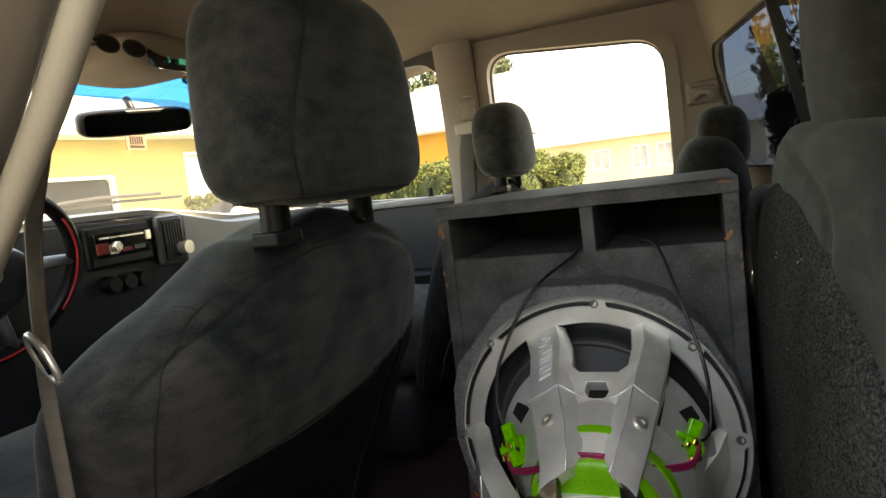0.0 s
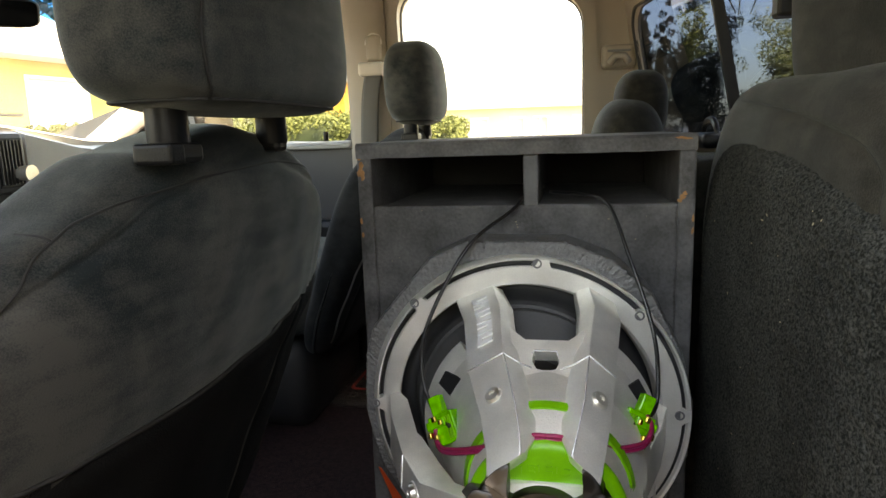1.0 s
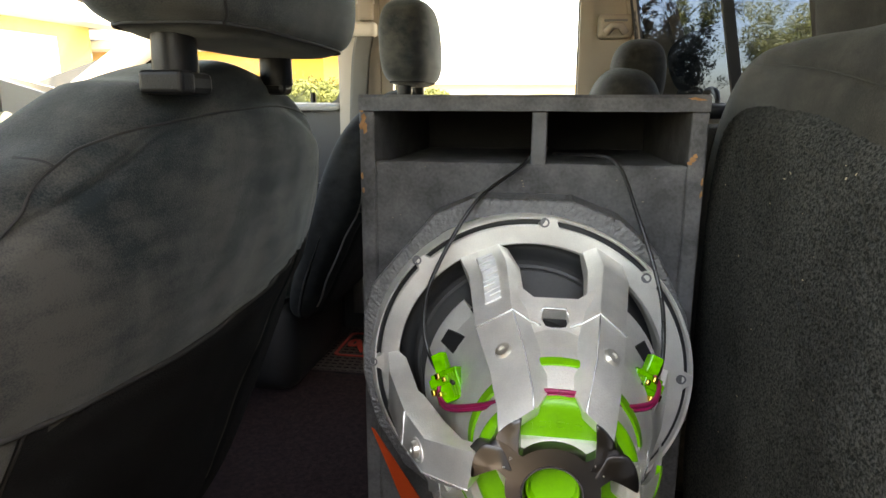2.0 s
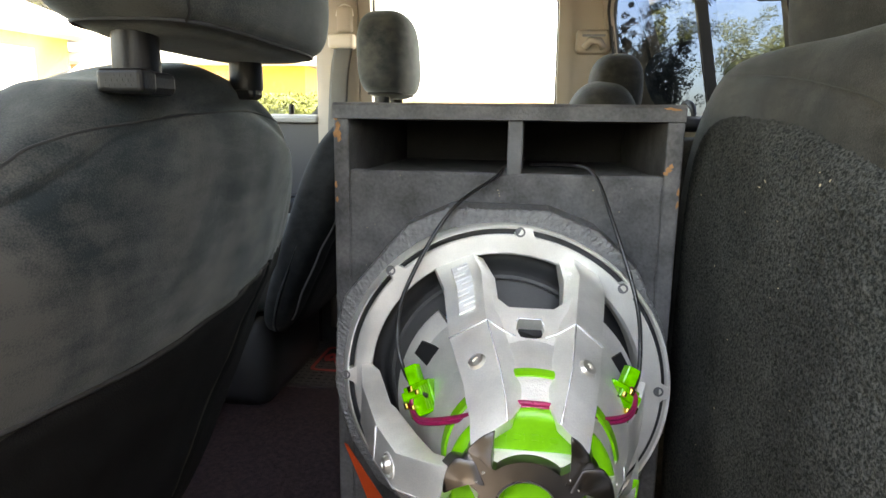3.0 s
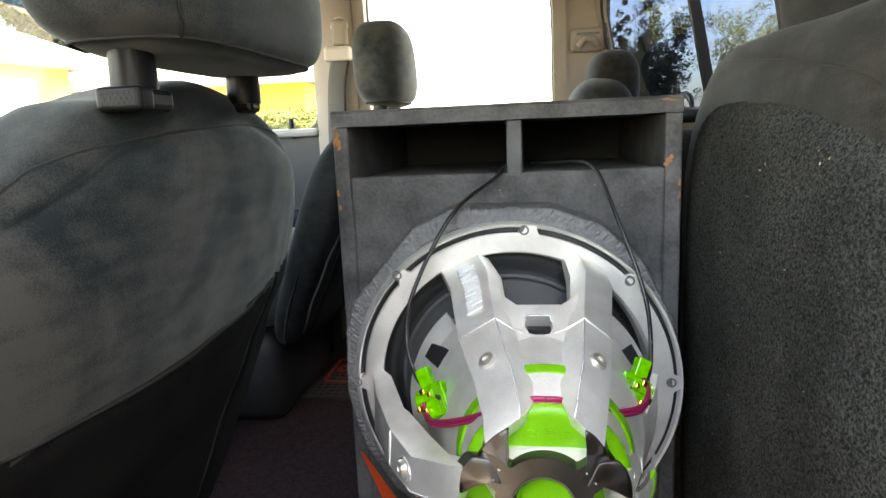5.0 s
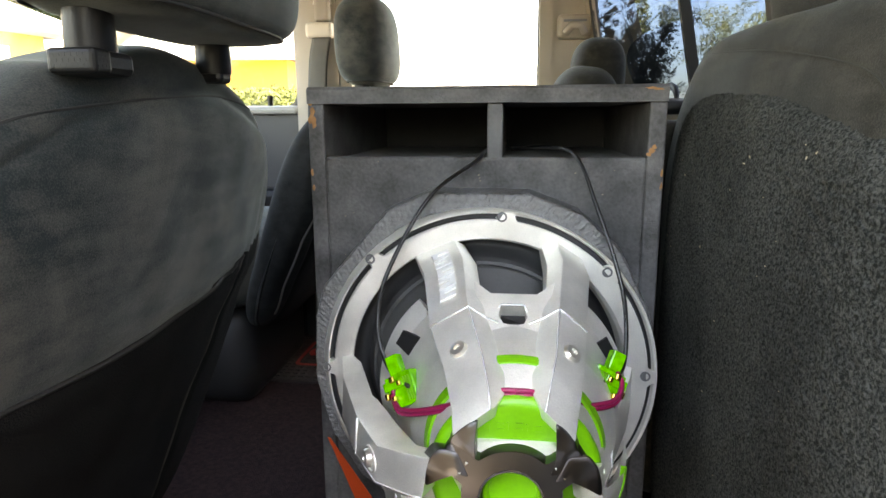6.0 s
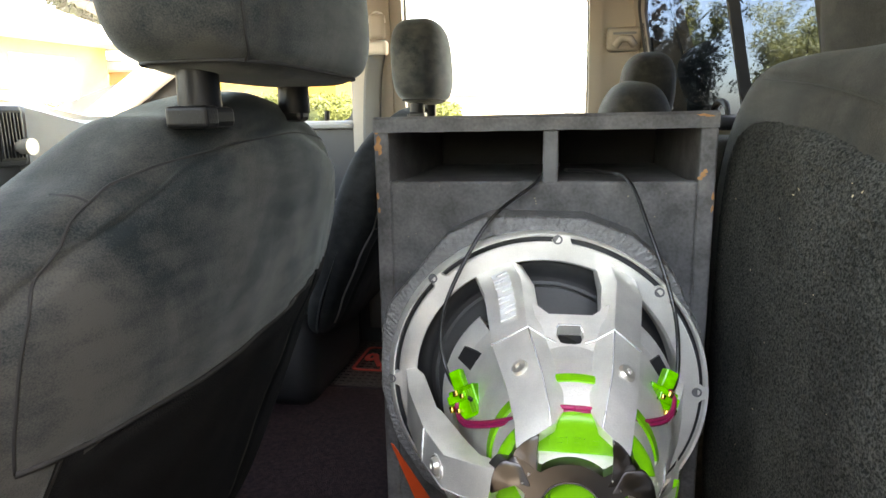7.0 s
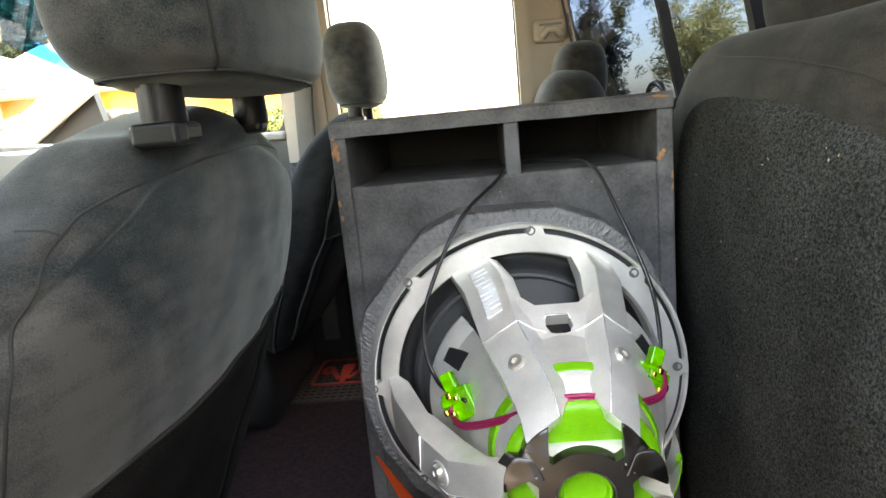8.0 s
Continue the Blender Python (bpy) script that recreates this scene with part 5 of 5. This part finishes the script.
for pair in (90, 208, 332):
    for sd in (-1, 1):
        A = pair_place(pair, sd)
        bm = bmesh.new()
        loft(bm, [[A(p) for p in sec] for sec in ARM])
        bmesh.ops.recalc_face_normals(bm, faces=bm.faces)
        bmesh.ops.bevel(bm, geom=[e for e in bm.edges if len(e.link_faces) == 2 and e.calc_face_angle() > 0.2], offset=0.0011, segments=2, affect="EDGES", profile=0.6)
        spart("basket_arm", bm, CAST, "angular silver cast arm", smooth=14)
        # bright bead as edge highlight along the crease across the arm and over the web
        bm = bmesh.new()
        sec = [Vector(q) for q in ARM[CREASE]]
        tube(bm, [A(q) for q in (Vector((0.0145, 0.1045, 0.1395)), sec[1] + Vector((0, 0.0004, 0.0008)), sec[2] + Vector((0, 0.0004, 0.0008)), sec[3] + Vector((0, 0.0004, 0.0008)))], 0.0010, 6)
        spart("crease_highlight", bm, CAST_EDGE, smooth=1)
        # the ridge's highlight, laid on as a thin brighter bead
        bm = bmesh.new()
        tube(bm, [A(Vector(ARM[k][2]) + Vector((0, 0.0002, 0.0004))) for k in (3, 4, 5, 6)], 0.0008, 6)
        spart("ridge_highlight", bm, CAST_EDGE, smooth=1)
        # dark turned end of the arm
        bm = bmesh.new()
        mid = Vector((0.0450, 0.0430))
        loops = []
        for scale, drop in ((0.97, 0.020), (1.0, 0.0018), (0.985, 0.0004), (0.96, 0.0), (0.66, 0.0), (0.33, 0.0), (0.05, 0.0)):
            ring = []
            for q in round_poly([Vector(c) for c in CLAW], 0.0035, 3):
                w = mid + (q - mid) * scale
                ring.append(A((w.x, w.y, turned(w.length) - drop)))
            loops.append(ring)
        loft(bm, loops)
        spart("arm_end", bm, MOTOR_DARK, "dark turned end of the arm", smooth=50)
        # bolt in its oval pocket
        c = A((0.0505, 0.0905, 0.1825))
        across = (A(ARM[4][3]) - A(ARM[4][2])).normalized()
        along = (A(ARM[4][2]) - A(ARM[3][2])).normalized()
        nrm = across.cross(along).normalized()
        if nrm.y > 0:
            nrm = -nrm
        along = (along - nrm * along.dot(nrm)).normalized()
        across = nrm.cross(along)

        def turn(r, q, h, oval=0.0):
            return c + across * (r * math.cos(q)) + along * (r * math.sin(q) * (1 + oval) + oval * 0.006) + nrm * h
        bm = bmesh.new()
        lathe(bm, [(0.0, 0.0042), (0.0026, 0.0042), (0.0031, 0.0062), (0.0074, 0.0054), (0.0090, 0.0026), (0.0092, -0.006)], turn, 20)
        bmesh.ops.remove_doubles(bm, verts=bm.verts, dist=1e-5)
        spart("arm_bolt", bm, STEEL, "bright socket bolt", 40)
        bm = bmesh.new()
        lathe(bm, [(0.0094, -0.0010), (0.0099, 0.0012), (0.0108, 0.0018), (0.0120, 0.0008), (0.0124, -0.0030)], lambda r, q, h: turn(r, q, h, 0.42), 22)
        spart("bolt_seat", bm, CAST, smooth=40)
        if pair == 90 and sd == -1:
            # raised plain marks along the arm
            def on(s, t, up):
                a_ = Vector(ARM[0][2]).lerp(Vector(ARM[0][3]), s)
                m_ = Vector(ARM[1][2]).lerp(Vector(ARM[1][3]), s)
                b_ = Vector(ARM[2][2]).lerp(Vector(ARM[2][3]), s)
                q = a_.lerp(m_, t / 0.42) if t < 0.42 else m_.lerp(b_, (t - 0.42) / 0.58)
                return A((q.x, q.y + up * 0.8, q.z + up * 0.6))
            for k in range(5):
                t0, t1 = 0.16 + 0.152 * k, 0.16 + 0.152 * k + 0.128
                l0, l1 = 0.27, 0.68
                bm = bmesh.new()
                e = 0.042
                shapes = [[(l0, t0), (l1, t0), (l1, t0 + e), (l0, t0 + e)], [(l0, t1 - e), (l1, t1 - e), (l1, t1), (l0, t1)]]
                side = (l0, l0 + 0.13) if k % 2 else (l1 - 0.13, l1)
                shapes.append([(side[0], t0 + e), (side[1], t0 + e), (side[1], t1 - e), (side[0], t1 - e)])
                for shp in shapes:
                    loft(bm, [[on(s, t, -0.001) for s, t in shp], [on(s, t, 0.0030) for s, t in shp]])
                spart("raised_mark", bm, BRIGHT, "plain raised bright mark")
    # web between the two arms with its flat-topped hole
    B = pair_place(pair, 1)
    hexa = round_poly([(-0.0125, 0.42), (0.0112, 0.42), (0.0138, 0.78), (0.0085, 1.06), (-0.0085, 1.06), (-0.0138, 0.78)], 0.0025, 3)

    def web(u, t, side):
        v, h = 0.1265 - 0.0225 * t, 0.110 + 0.0300 * t
        if side:
            v, h = v - 0.014, h - 0.010
        return B((u, v, h))
    spart("arm_web", holed([(-0.040, -0.35), (-0.0275, -0.06), (-0.0225, 0.05), (0.0225, 0.05), (0.0275, -0.06), (0.040, -0.35), (0.031, 1.0), (0.024, 1.35), (-0.024, 1.35), (-0.031, 1.0)], hexa, web, 64), CAST, "silver web with a flat-topped hole", smooth=30)
    bm = bmesh.new()
    tube(bm, [web(-0.0135, 0.52, 0), web(-0.0120, 0.41, 0), web(0.0107, 0.41, 0), web(0.0130, 0.62, 0)], 0.0011, 6)
    spart("hole_rim", bm, CAST_EDGE, smooth=1)
    # silver sill of the green window
    bm = bmesh.new()
    bar = []
    for k in range(17):
        u = -0.037 + 0.074 * k / 16
        q = (u / 0.034) ** 2
        bar.append([B((u, 0.0345 - 0.0012 * q, 0.2290)), B((u, 0.0342 - 0.0012 * q, 0.2340 + 0.006 * q)), B((u, 0.0330 - 0.0012 * q, 0.2356 + 0.007 * q)),
                    B((u, 0.0268 - 0.0008 * q, 0.2425 + 0.0165 * q)), B((u, 0.0255 - 0.0008 * q, 0.2415 + 0.0165 * q)), B((u, 0.0245, 0.2290))])
    loft(bm, bar)
    spart("window_sill", bm, CAST, "silver sill below the boot", smooth=35)

# core of the motor with lime bands; it stands proud between the arms of each pair
bm = bmesh.new()
lathe(bm, [(0.101, 0.137), (0.0825, 0.170), (0.0790, 0.178), (0.0755, 0.214), (0.0715, 0.219), (0.0690, 0.222)], PR, 72)
spart("motor_core", bm, CAST, "silver turned motor core", smooth=30)
for pair in (90, 208, 332):
    a0, a1 = radians(pair - 27), radians(pair + 27)
    bm = bmesh.new()
    lathe(bm, [(0.1090, 0.139), (0.1035, 0.170), (0.0985, 0.189), (0.0955, 0.1985), (0.0905, 0.2040), (0.0845, 0.2140), (0.0790, 0.2220), (0.070, 0.2250)], PR, 20, a0, a1)
    spart("core_panel", bm, CAST, "pale silver panel between two arms", smooth=30)
    bm = bmesh.new()
    lathe(bm, [(0.0950, 0.1870), (0.0998, 0.1880), (0.0992, 0.1925), (0.0972, 0.1975), (0.092, 0.1985)], PR, 20, a0, a1)
    spart("lime_band", bm, GREEN, "narrow lime green band", smooth=40)
bm = bmesh.new()
lathe(bm, [(0.080, 0.0), (0.080, 0.15)], PR, 40)
spart("coil_former", bm, CONE, "dark voice coil housing", smooth=1)
for a0, a1 in ((131, 235), (-55, 49)):
    bm = bmesh.new()
    lathe(bm, [(0.116, 0.036), (0.134, 0.046), (0.136, 0.054), (0.131, 0.062), (0.122, 0.069), (0.115, 0.092), (0.108, 0.112), (0.1005, 0.1385)], PR, 36, radians(a0), radians(a1))
    spart("terminal_plate", bm, CAST, "silver cast terminal plate", smooth=30)
for ang in (149, 31):
    a = radians(ang)
    bm = bmesh.new()
    sgn = 1 if ang > 90 else -1
    pts = [PR(r, a + d * sgn, h + 0.0015) for r, d, h in ((0.1165, -0.13, 0.0875), (0.1165, 0.08, 0.0875), (0.130, 0.10, 0.0635), (0.130, -0.03, 0.0635))]
    back = [p + Vector((0, 0.004, 0)) for p in pts]
    loft(bm, [back, pts])
    spart("core_slot", bm, RUBBER)
bm = bmesh.new()
lathe(bm, [(0.080, 0.166), (0.0850, 0.168), (0.0815, 0.178), (0.076, 0.180)], PR, 72)
spart("lime_band", bm, GREEN, "narrow lime green band", smooth=40)


def PC(r, a, h):
    return P(r * math.cos(a), r * math.sin(a) - 0.002, h)


bm = bmesh.new()
lathe(bm, [(0.0700, 0.2180), (0.0735, 0.2215), (0.0725, 0.2265), (0.0685, 0.2300), (0.0640, 0.2318), (0.0600, 0.2310), (0.0340, 0.2335), (0.0300, 0.2335)], PC, 84)
spart("lime_cap", bm, GREEN, "glossy lime green rubber magnet boot", smooth=40)
for k in range(6):
    u0 = -0.0225 + 0.0078 * k
    bm = bmesh.new()
    arch = 0.0030 * (1 - ((u0 + 0.003) / 0.0225) ** 2)
    for v0, v1 in ((0.0395, 0.0412), (0.0445, 0.0460)) if k % 2 else ((0.0395, 0.0460),):
        hh = 0.2327
        corners = ((u0, v0 + arch), (u0 + (0.0056 if k % 2 else 0.0018), v0 + arch), (u0 + (0.0056 if k % 2 else 0.0018), v1 + arch), (u0, v1 + arch))
        loft(bm, [[P(u, v, hh - 0.001) for u, v in corners], [P(u, v, hh + 0.0007) for u, v in corners]])
    spart("raised_mark", bm, GREEN)
bm = bmesh.new()
lathe(bm, [(0.0330, 0.2330), (0.0310, 0.2400), (0.0285, 0.2560), (0.0270, 0.2636), (0.0262, 0.2652), (0.0248, 0.2650), (0.0242, 0.2460)], PC, 96)
spart("motor_end", bm, MOTOR, "bright turned wall of the centre hole", smooth=30)
# turned dish, round below each window and reaching out to the arm ends between them
bm = bmesh.new()
rings = []
for f, drop in ((1.0, 0.014), (1.0, 0.0012), (0.985, 0.0006), (0.7, 0.0006), (0.35, 0.0006), (0.0, 0.0006)):
    ring = []
    for k in range(180):
        a = 2 * math.pi * k / 180
        off = min(abs((math.degrees(a) - pair + 180) % 360 - 180) for pair in (90, 208, 332))
        reach = max(0.0, min(1.0, (off - 40) / 12))
        r = 0.0262 + (0.0405 + 0.0250 * reach * reach * (3 - 2 * reach) - 0.0262) * f
        ring.append(PC(r, a, turned(r) - drop))
    rings.append(ring)
loft(bm, rings, caps=False)
spart("turned_dish", bm, MOTOR_DARK, "dark lathe-turned dish", smooth=40)
bm = bmesh.new()
lathe(bm, [(0.0243, 0.2470), (0.0238, 0.2555), (0.0224, 0.2570), (0.0206, 0.2560), (0.0190, 0.2500), (0.0120, 0.2487), (0.0, 0.2485)], PC, 48)
bmesh.ops.remove_doubles(bm, verts=bm.verts, dist=1e-5)
spart("lime_plug", bm, GREEN, "lime green centre plug", smooth=40)

# terminals and wires
for sd in (-1, 1):
    base = P(-0.1065, 0.030, 0.118) if sd < 0 else P(0.092, 0.041, 0.114)
    # a flat acrylic block turned askew, facing outwards and a little up
    rot = Euler((radians(-24), radians(sd * 30), radians(sd * 10))).to_matrix().to_4x4() @ Matrix.Scale(1.2, 4)
    M = Matrix.Translation(base) @ rot
    pieces = [("terminal_block", (-0.014, -0.010, -0.020), (0.013, 0.004, 0.008), LIME_CLEAR, "lime acrylic push terminal"),
              ("terminal_cap", (-0.0155, -0.013, -0.004), (0.004, 0.000, 0.004), LIME_CLEAR, ""),
              ("terminal_lever", (-0.008, -0.009, 0.008), (0.004, 0.001, 0.025), LIME_CLEAR, ""),
              ("terminal_contact", (-0.015, -0.0155, -0.011), (-0.011, -0.009, -0.005), GOLD, "gold contact"),
              ("terminal_contact", (-0.009, -0.0155, -0.014), (-0.005, -0.0095, -0.009), GOLD, "gold contact"),
              ("terminal_contact", (-0.007, -0.0155, 0.001), (-0.002, -0.0125, 0.007), GOLD, "gold contact"),
              ("terminal_contact", (-0.001, -0.0155, -0.003), (0.003, -0.0125, 0.002), GOLD, "gold contact")]
    pieces += [("raised_mark", (0.004 + 0.0024 * k, -0.0112, -0.017), (0.0052 + 0.0024 * k, -0.0098, 0.004), GREEN, "") for k in range(3)]
    for nm, lo, hi, mat, lab in pieces:
        if sd > 0:
            lo, hi = (-hi[0], lo[1], lo[2]), (-lo[0], hi[1], hi[2])
        bm = boxed(lo, hi, 0.0012)
        bmesh.ops.transform(bm, matrix=M, verts=bm.verts)
        spart(nm, bm, mat, lab)
    # doubled magenta leads sagging from the terminal and round the core, behind the arms
    run = ((-0.117, 0.026, 0.128), (-0.1185, 0.019, 0.132), (-0.114, 0.012, 0.142), (-0.106, 0.012, 0.152), (-0.0863, 0.022, 0.170), (-0.0592, 0.038, 0.190), (-0.032, 0.060, 0.213), (-0.012, 0.0690, 0.2235), (0.0, 0.0695, 0.2240)) if sd < 0 else \
        ((0.104, 0.046, 0.118), (0.1065, 0.038, 0.128), (0.0945, 0.030, 0.148), (0.0657, 0.035, 0.172), (0.0480, 0.046, 0.190), (0.030, 0.061, 0.213), (0.012, 0.0690, 0.2235), (0.0, 0.0695, 0.2240))
    for off in (0.0, 0.0040):
        bm = bmesh.new()
        tube(bm, spline([P(u, v + off, h) for u, v, h in run], 6), 0.0023, 8)
        spart("lead_wire", bm, WIRE_RED, "magenta lead", smooth=1)
    # black feed from the port
    if sd < 0:
        w = [(0.02, 0.20, 1.36), (0.0, 0.07, 1.357), (-0.012, 0.035, 1.345), (-0.060, -0.02, 1.308), (-0.103, -0.05, 1.228), (-0.112, -0.065, 1.175), (-0.098, -0.085, 1.134), tuple(base + Vector((0.006, -0.018, 0.004)))]
    else:
        w = [(0.03, 0.20, 1.352), (0.075, 0.07, 1.360), (0.104, 0.03, 1.352), (0.125, -0.005, 1.300), (0.150, -0.04, 1.222), (0.156, -0.055, 1.17), (0.150, -0.075, 1.135), tuple(base + Vector((-0.004, -0.018, 0.004)))]
    bm = bmesh.new()
    tube(bm, spline(w, 8), 0.0024, 8)
    tagged(part("speaker_wire", bm, WIRE_BLACK, smooth=1), "thin black speaker wire running from the box port to a terminal", "wire", "speaker wires")
# ---- outside ----
def leaf_cloud(name_bm, centres, per, size, seed, flat=1.0):
    """Many small leaf quads round clump centres (x, y, z, radius)."""
    rnd = random.Random(seed)
    verts, faces = [], []
    for x, y, z, r in centres:
        for _ in range(per):
            d = Vector((rnd.gauss(0, 1), rnd.gauss(0, 1), rnd.gauss(0, 1) * flat)).normalized() * r * rnd.uniform(0.35, 1.0) ** 0.6
            c = Vector((x, y, z)) + d
            a = Vector((rnd.gauss(0, 1), rnd.gauss(0, 1), rnd.gauss(0, 1))).normalized()
            b = a.orthogonal().normalized()
            s = size * rnd.uniform(0.6, 1.3)
            k = len(verts)
            verts += [c - a * s, c + b * s * 0.5, c + a * s, c - b * s * 0.5]
            faces.append((k, k + 1, k + 2, k + 3))
    me = bpy.data.meshes.new(name_bm)
    me.from_pydata([tuple(v) for v in verts], [], faces)
    return me


def tree_thing(place, height, spread, leaf, label, seed, per=90, size=0.10, clumps=70, low=0.3, puff=1.0):
    rnd = random.Random(seed)
    t = thing("tree", place, label, "tree", "trees")
    bm = bmesh.new()
    tube(bm, spline([(0, 0, 0), (0.05, 0.02, height * 0.25), (-0.03, 0.05, height * 0.5), (0.02, 0, height * 0.8)], 5),
         [0.16 * spread / 2 * (1 - 0.8 * k / 15) for k in range(16)], 10)
    part("trunk", bm, BARK, t, smooth=1)
    tips = []
    for k in range(11):
        a = rnd.uniform(0, 6.28)
        z0 = height * rnd.uniform(0.25, 0.7)
        tip = Vector((math.cos(a) * spread * rnd.uniform(0.5, 0.95), math.sin(a) * spread * rnd.uniform(0.5, 0.95), min(height, z0 + height * rnd.uniform(0.1, 0.3))))
        bm = bmesh.new()
        mid = Vector((0, 0, z0)).lerp(tip, 0.5) + Vector((0, 0, 0.15))
        tube(bm, spline([(0, 0, z0), mid, tip], 5), [0.05 * spread / 2 * (1 - 0.8 * q / 10) for q in range(11)], 6)
        part("limb", bm, BARK, t, smooth=1)
        tips.append(tip)
    centres = []
    for k in range(clumps):
        tip = rnd.choice(tips)
        f = rnd.uniform(0.4, 1.1)
        centres.append((tip.x * f + rnd.gauss(0, spread * 0.16), tip.y * f + rnd.gauss(0, spread * 0.16), max(height * low, height * 0.45 + (tip.z - height * 0.45) * f + rnd.gauss(0, height * 0.07)), spread * puff * rnd.uniform(0.10, 0.2)))
    me = leaf_cloud("crown", centres, per, size, seed + 1)
    me.materials.append(leaf)
    c = new("crown", me)
    c.parent = t
    return t


def hedge(place, length, depth, height, seed, label, turn=0.0):
    h = thing("hedge", place, label, "hedge", "hedges")
    rnd = random.Random(seed)
    core = pillow((length / 2 * 0.90, depth / 2 * 0.80, height / 2 * 0.93), 5, 14, lambda q: q * (1 + 0.05 * noise.noise(q * 2.2)) + Vector((0, 0, height / 2 * 0.96)))
    part("core", core, LEAF_DARK, h, smooth=1)
    cs = []
    for k in range(int(length * depth * 110)):
        u, v = rnd.uniform(-1, 1), rnd.uniform(-1, 1)
        top = rnd.random() < 0.4
        cs.append((u * length / 2 * 0.95, (v if top else math.copysign(0.92, v)) * depth / 2, height * (rnd.uniform(0.92, 0.96) if top else rnd.uniform(0.3, 0.93)), rnd.uniform(0.09, 0.15)))
    me = leaf_cloud("leaves", cs, 110, 0.022, seed + 2)
    me.materials.append(LEAF)
    l = new("leaves", me)
    l.parent = h
    h.rotation_euler = (0, 0, turn)
    return h


def house(name_label, place, turn, width, wall_h, depth, wall_mat, windows, roof_h=1.3, eave=0.55):
    """A low stuccoed house: its front wall runs along local x at local y = 0, facing -y."""
    h = thing("house", place, name_label, "house", "houses")
    h.rotation_euler = (0, 0, turn)
    bm = bmesh.new()
    rest = boxed((0, 0.22, 0), (width, depth, wall_h))
    part("wall", rest, wall_mat, h)
    xs = 0.0
    cuts = sorted(windows)
    for x0, x1, z0, z1, kind in cuts:
        box(bm, (xs, 0, 0), (x0, 0.22, wall_h))
        box(bm, (x0, 0, 0), (x1, 0.22, z0))
        box(bm, (x0, 0, z1), (x1, 0.22, wall_h))
        xs = x1
    box(bm, (xs, 0, 0), (width, 0.22, wall_h))
    part("front_wall", bm, wall_mat, h)
    for x0, x1, z0, z1, kind in cuts:
        f = 0.05
        w = part("window", holed([(x0, z0), (x1, z0), (x1, z1), (x0, z1)], [(x0 + f, z0 + f), (x1 - f, z0 + f), (x1 - f, z1 - f), (x0 + f, z1 - f)],
                 lambda u, v, s: Vector((u, -0.02 if not s else 0.1, v))), FASCIA, h)
        part("pane", boxed((x0 + f, 0.08, z0 + f), (x1 - f, 0.1, z1 - f)), {"dark": DARK_PANE, "pale": PALE_PANE}.get(kind, FASCIA), w)
        if kind != "white":
            m = (x0 + x1) / 2
            part("mullion", boxed((m - 0.02, 0.04, z0 + f), (m + 0.02, 0.1, z1 - f)), FASCIA, w)
    rf = bmesh.new()
    loft(rf, [[(x, -eave, wall_h + 0.02), (x, -eave, wall_h + 0.10), (x, depth / 2, wall_h + roof_h), (x, depth + eave, wall_h + 0.10), (x, depth + eave, wall_h + 0.02)] for x in (-eave, width + eave)])
    rfo = part("roof", rf, SHINGLE, h, "pale weathered shingle roof")
    part("gutter", boxed((-eave, -eave - 0.09, wall_h - 0.02), (width + eave, -eave - 0.004, wall_h + 0.13), 0.02), FASCIA, rfo, "white gutter and fascia")
    part("soffit", boxed((-eave, -eave, wall_h - 0.01), (width + eave, -0.01, wall_h + 0.012)), FASCIA, rfo)
    return h


HX = -9.0
# yellow house ahead, its front towards the truck
house("low yellow stucco house with white gutter and pale roof", (HX, 2.2, 0), radians(90 - 8), 7.6, 2.78, 6.0, STUCCO,
      [(2.2, 4.40, 1.15, 2.22, "dark"), (5.75, 6.9, 0.9, 2.55, "white")])
house("ochre stucco house with a deep white eave behind a hedge", (-8.6, 10.6, 0), radians(3), 4.5, 2.45, 5.0, STUCCO_OR,
      [(1.2, 2.6, 0.9, 2.0, "dark")])
house("cream stucco house with small paned windows far off", (-6.2, 24.0, 0), radians(6), 8.5, 2.35, 7.0, STUCCO_PALE,
      [(2.4, 3.1, 1.2, 2.0, "pale"), (3.9, 4.5, 1.1, 2.0, "pale"), (4.8, 5.4, 1.1, 2.0, "pale"), (6.3, 7.2, 1.0, 2.0, "pale")], 1.2, 0.4)
hedge((-3.1, 6.6, 0), 3.2, 1.0, 1.72, 11, "clipped dense green hedge in front of the houses")
hedge((-2.15, 7.6, 0), 1.7, 1.0, 1.62, 12, "rounded green hedge in front of the houses")
hedge((-7.2, 8.3, 0), 2.2, 1.2, 1.78, 13, "sunlit green shrub beside the yellow house")
tree_thing((-6.4, 15.5, 0), 6.0, 2.4, LEAF_DARK, "broad leafy street tree with open branches", 21, clumps=60, low=0.45)
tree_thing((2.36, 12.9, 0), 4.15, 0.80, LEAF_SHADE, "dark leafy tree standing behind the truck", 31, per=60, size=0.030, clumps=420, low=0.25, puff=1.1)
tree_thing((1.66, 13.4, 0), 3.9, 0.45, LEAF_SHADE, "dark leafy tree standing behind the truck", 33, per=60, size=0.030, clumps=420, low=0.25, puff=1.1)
tree_thing((4.35, 12.2, 0), 3.7, 1.1, LEAF_GOLD, "yellow green leafy tree behind the truck", 41, per=60, size=0.030, clumps=420, low=0.25, puff=1.1)

tree_thing((-10.6, 14.2, 0), 6.2, 2.2, LEAF_DARK, "leafy tree rising behind the yellow house", 51, per=130, clumps=120, low=0.3)
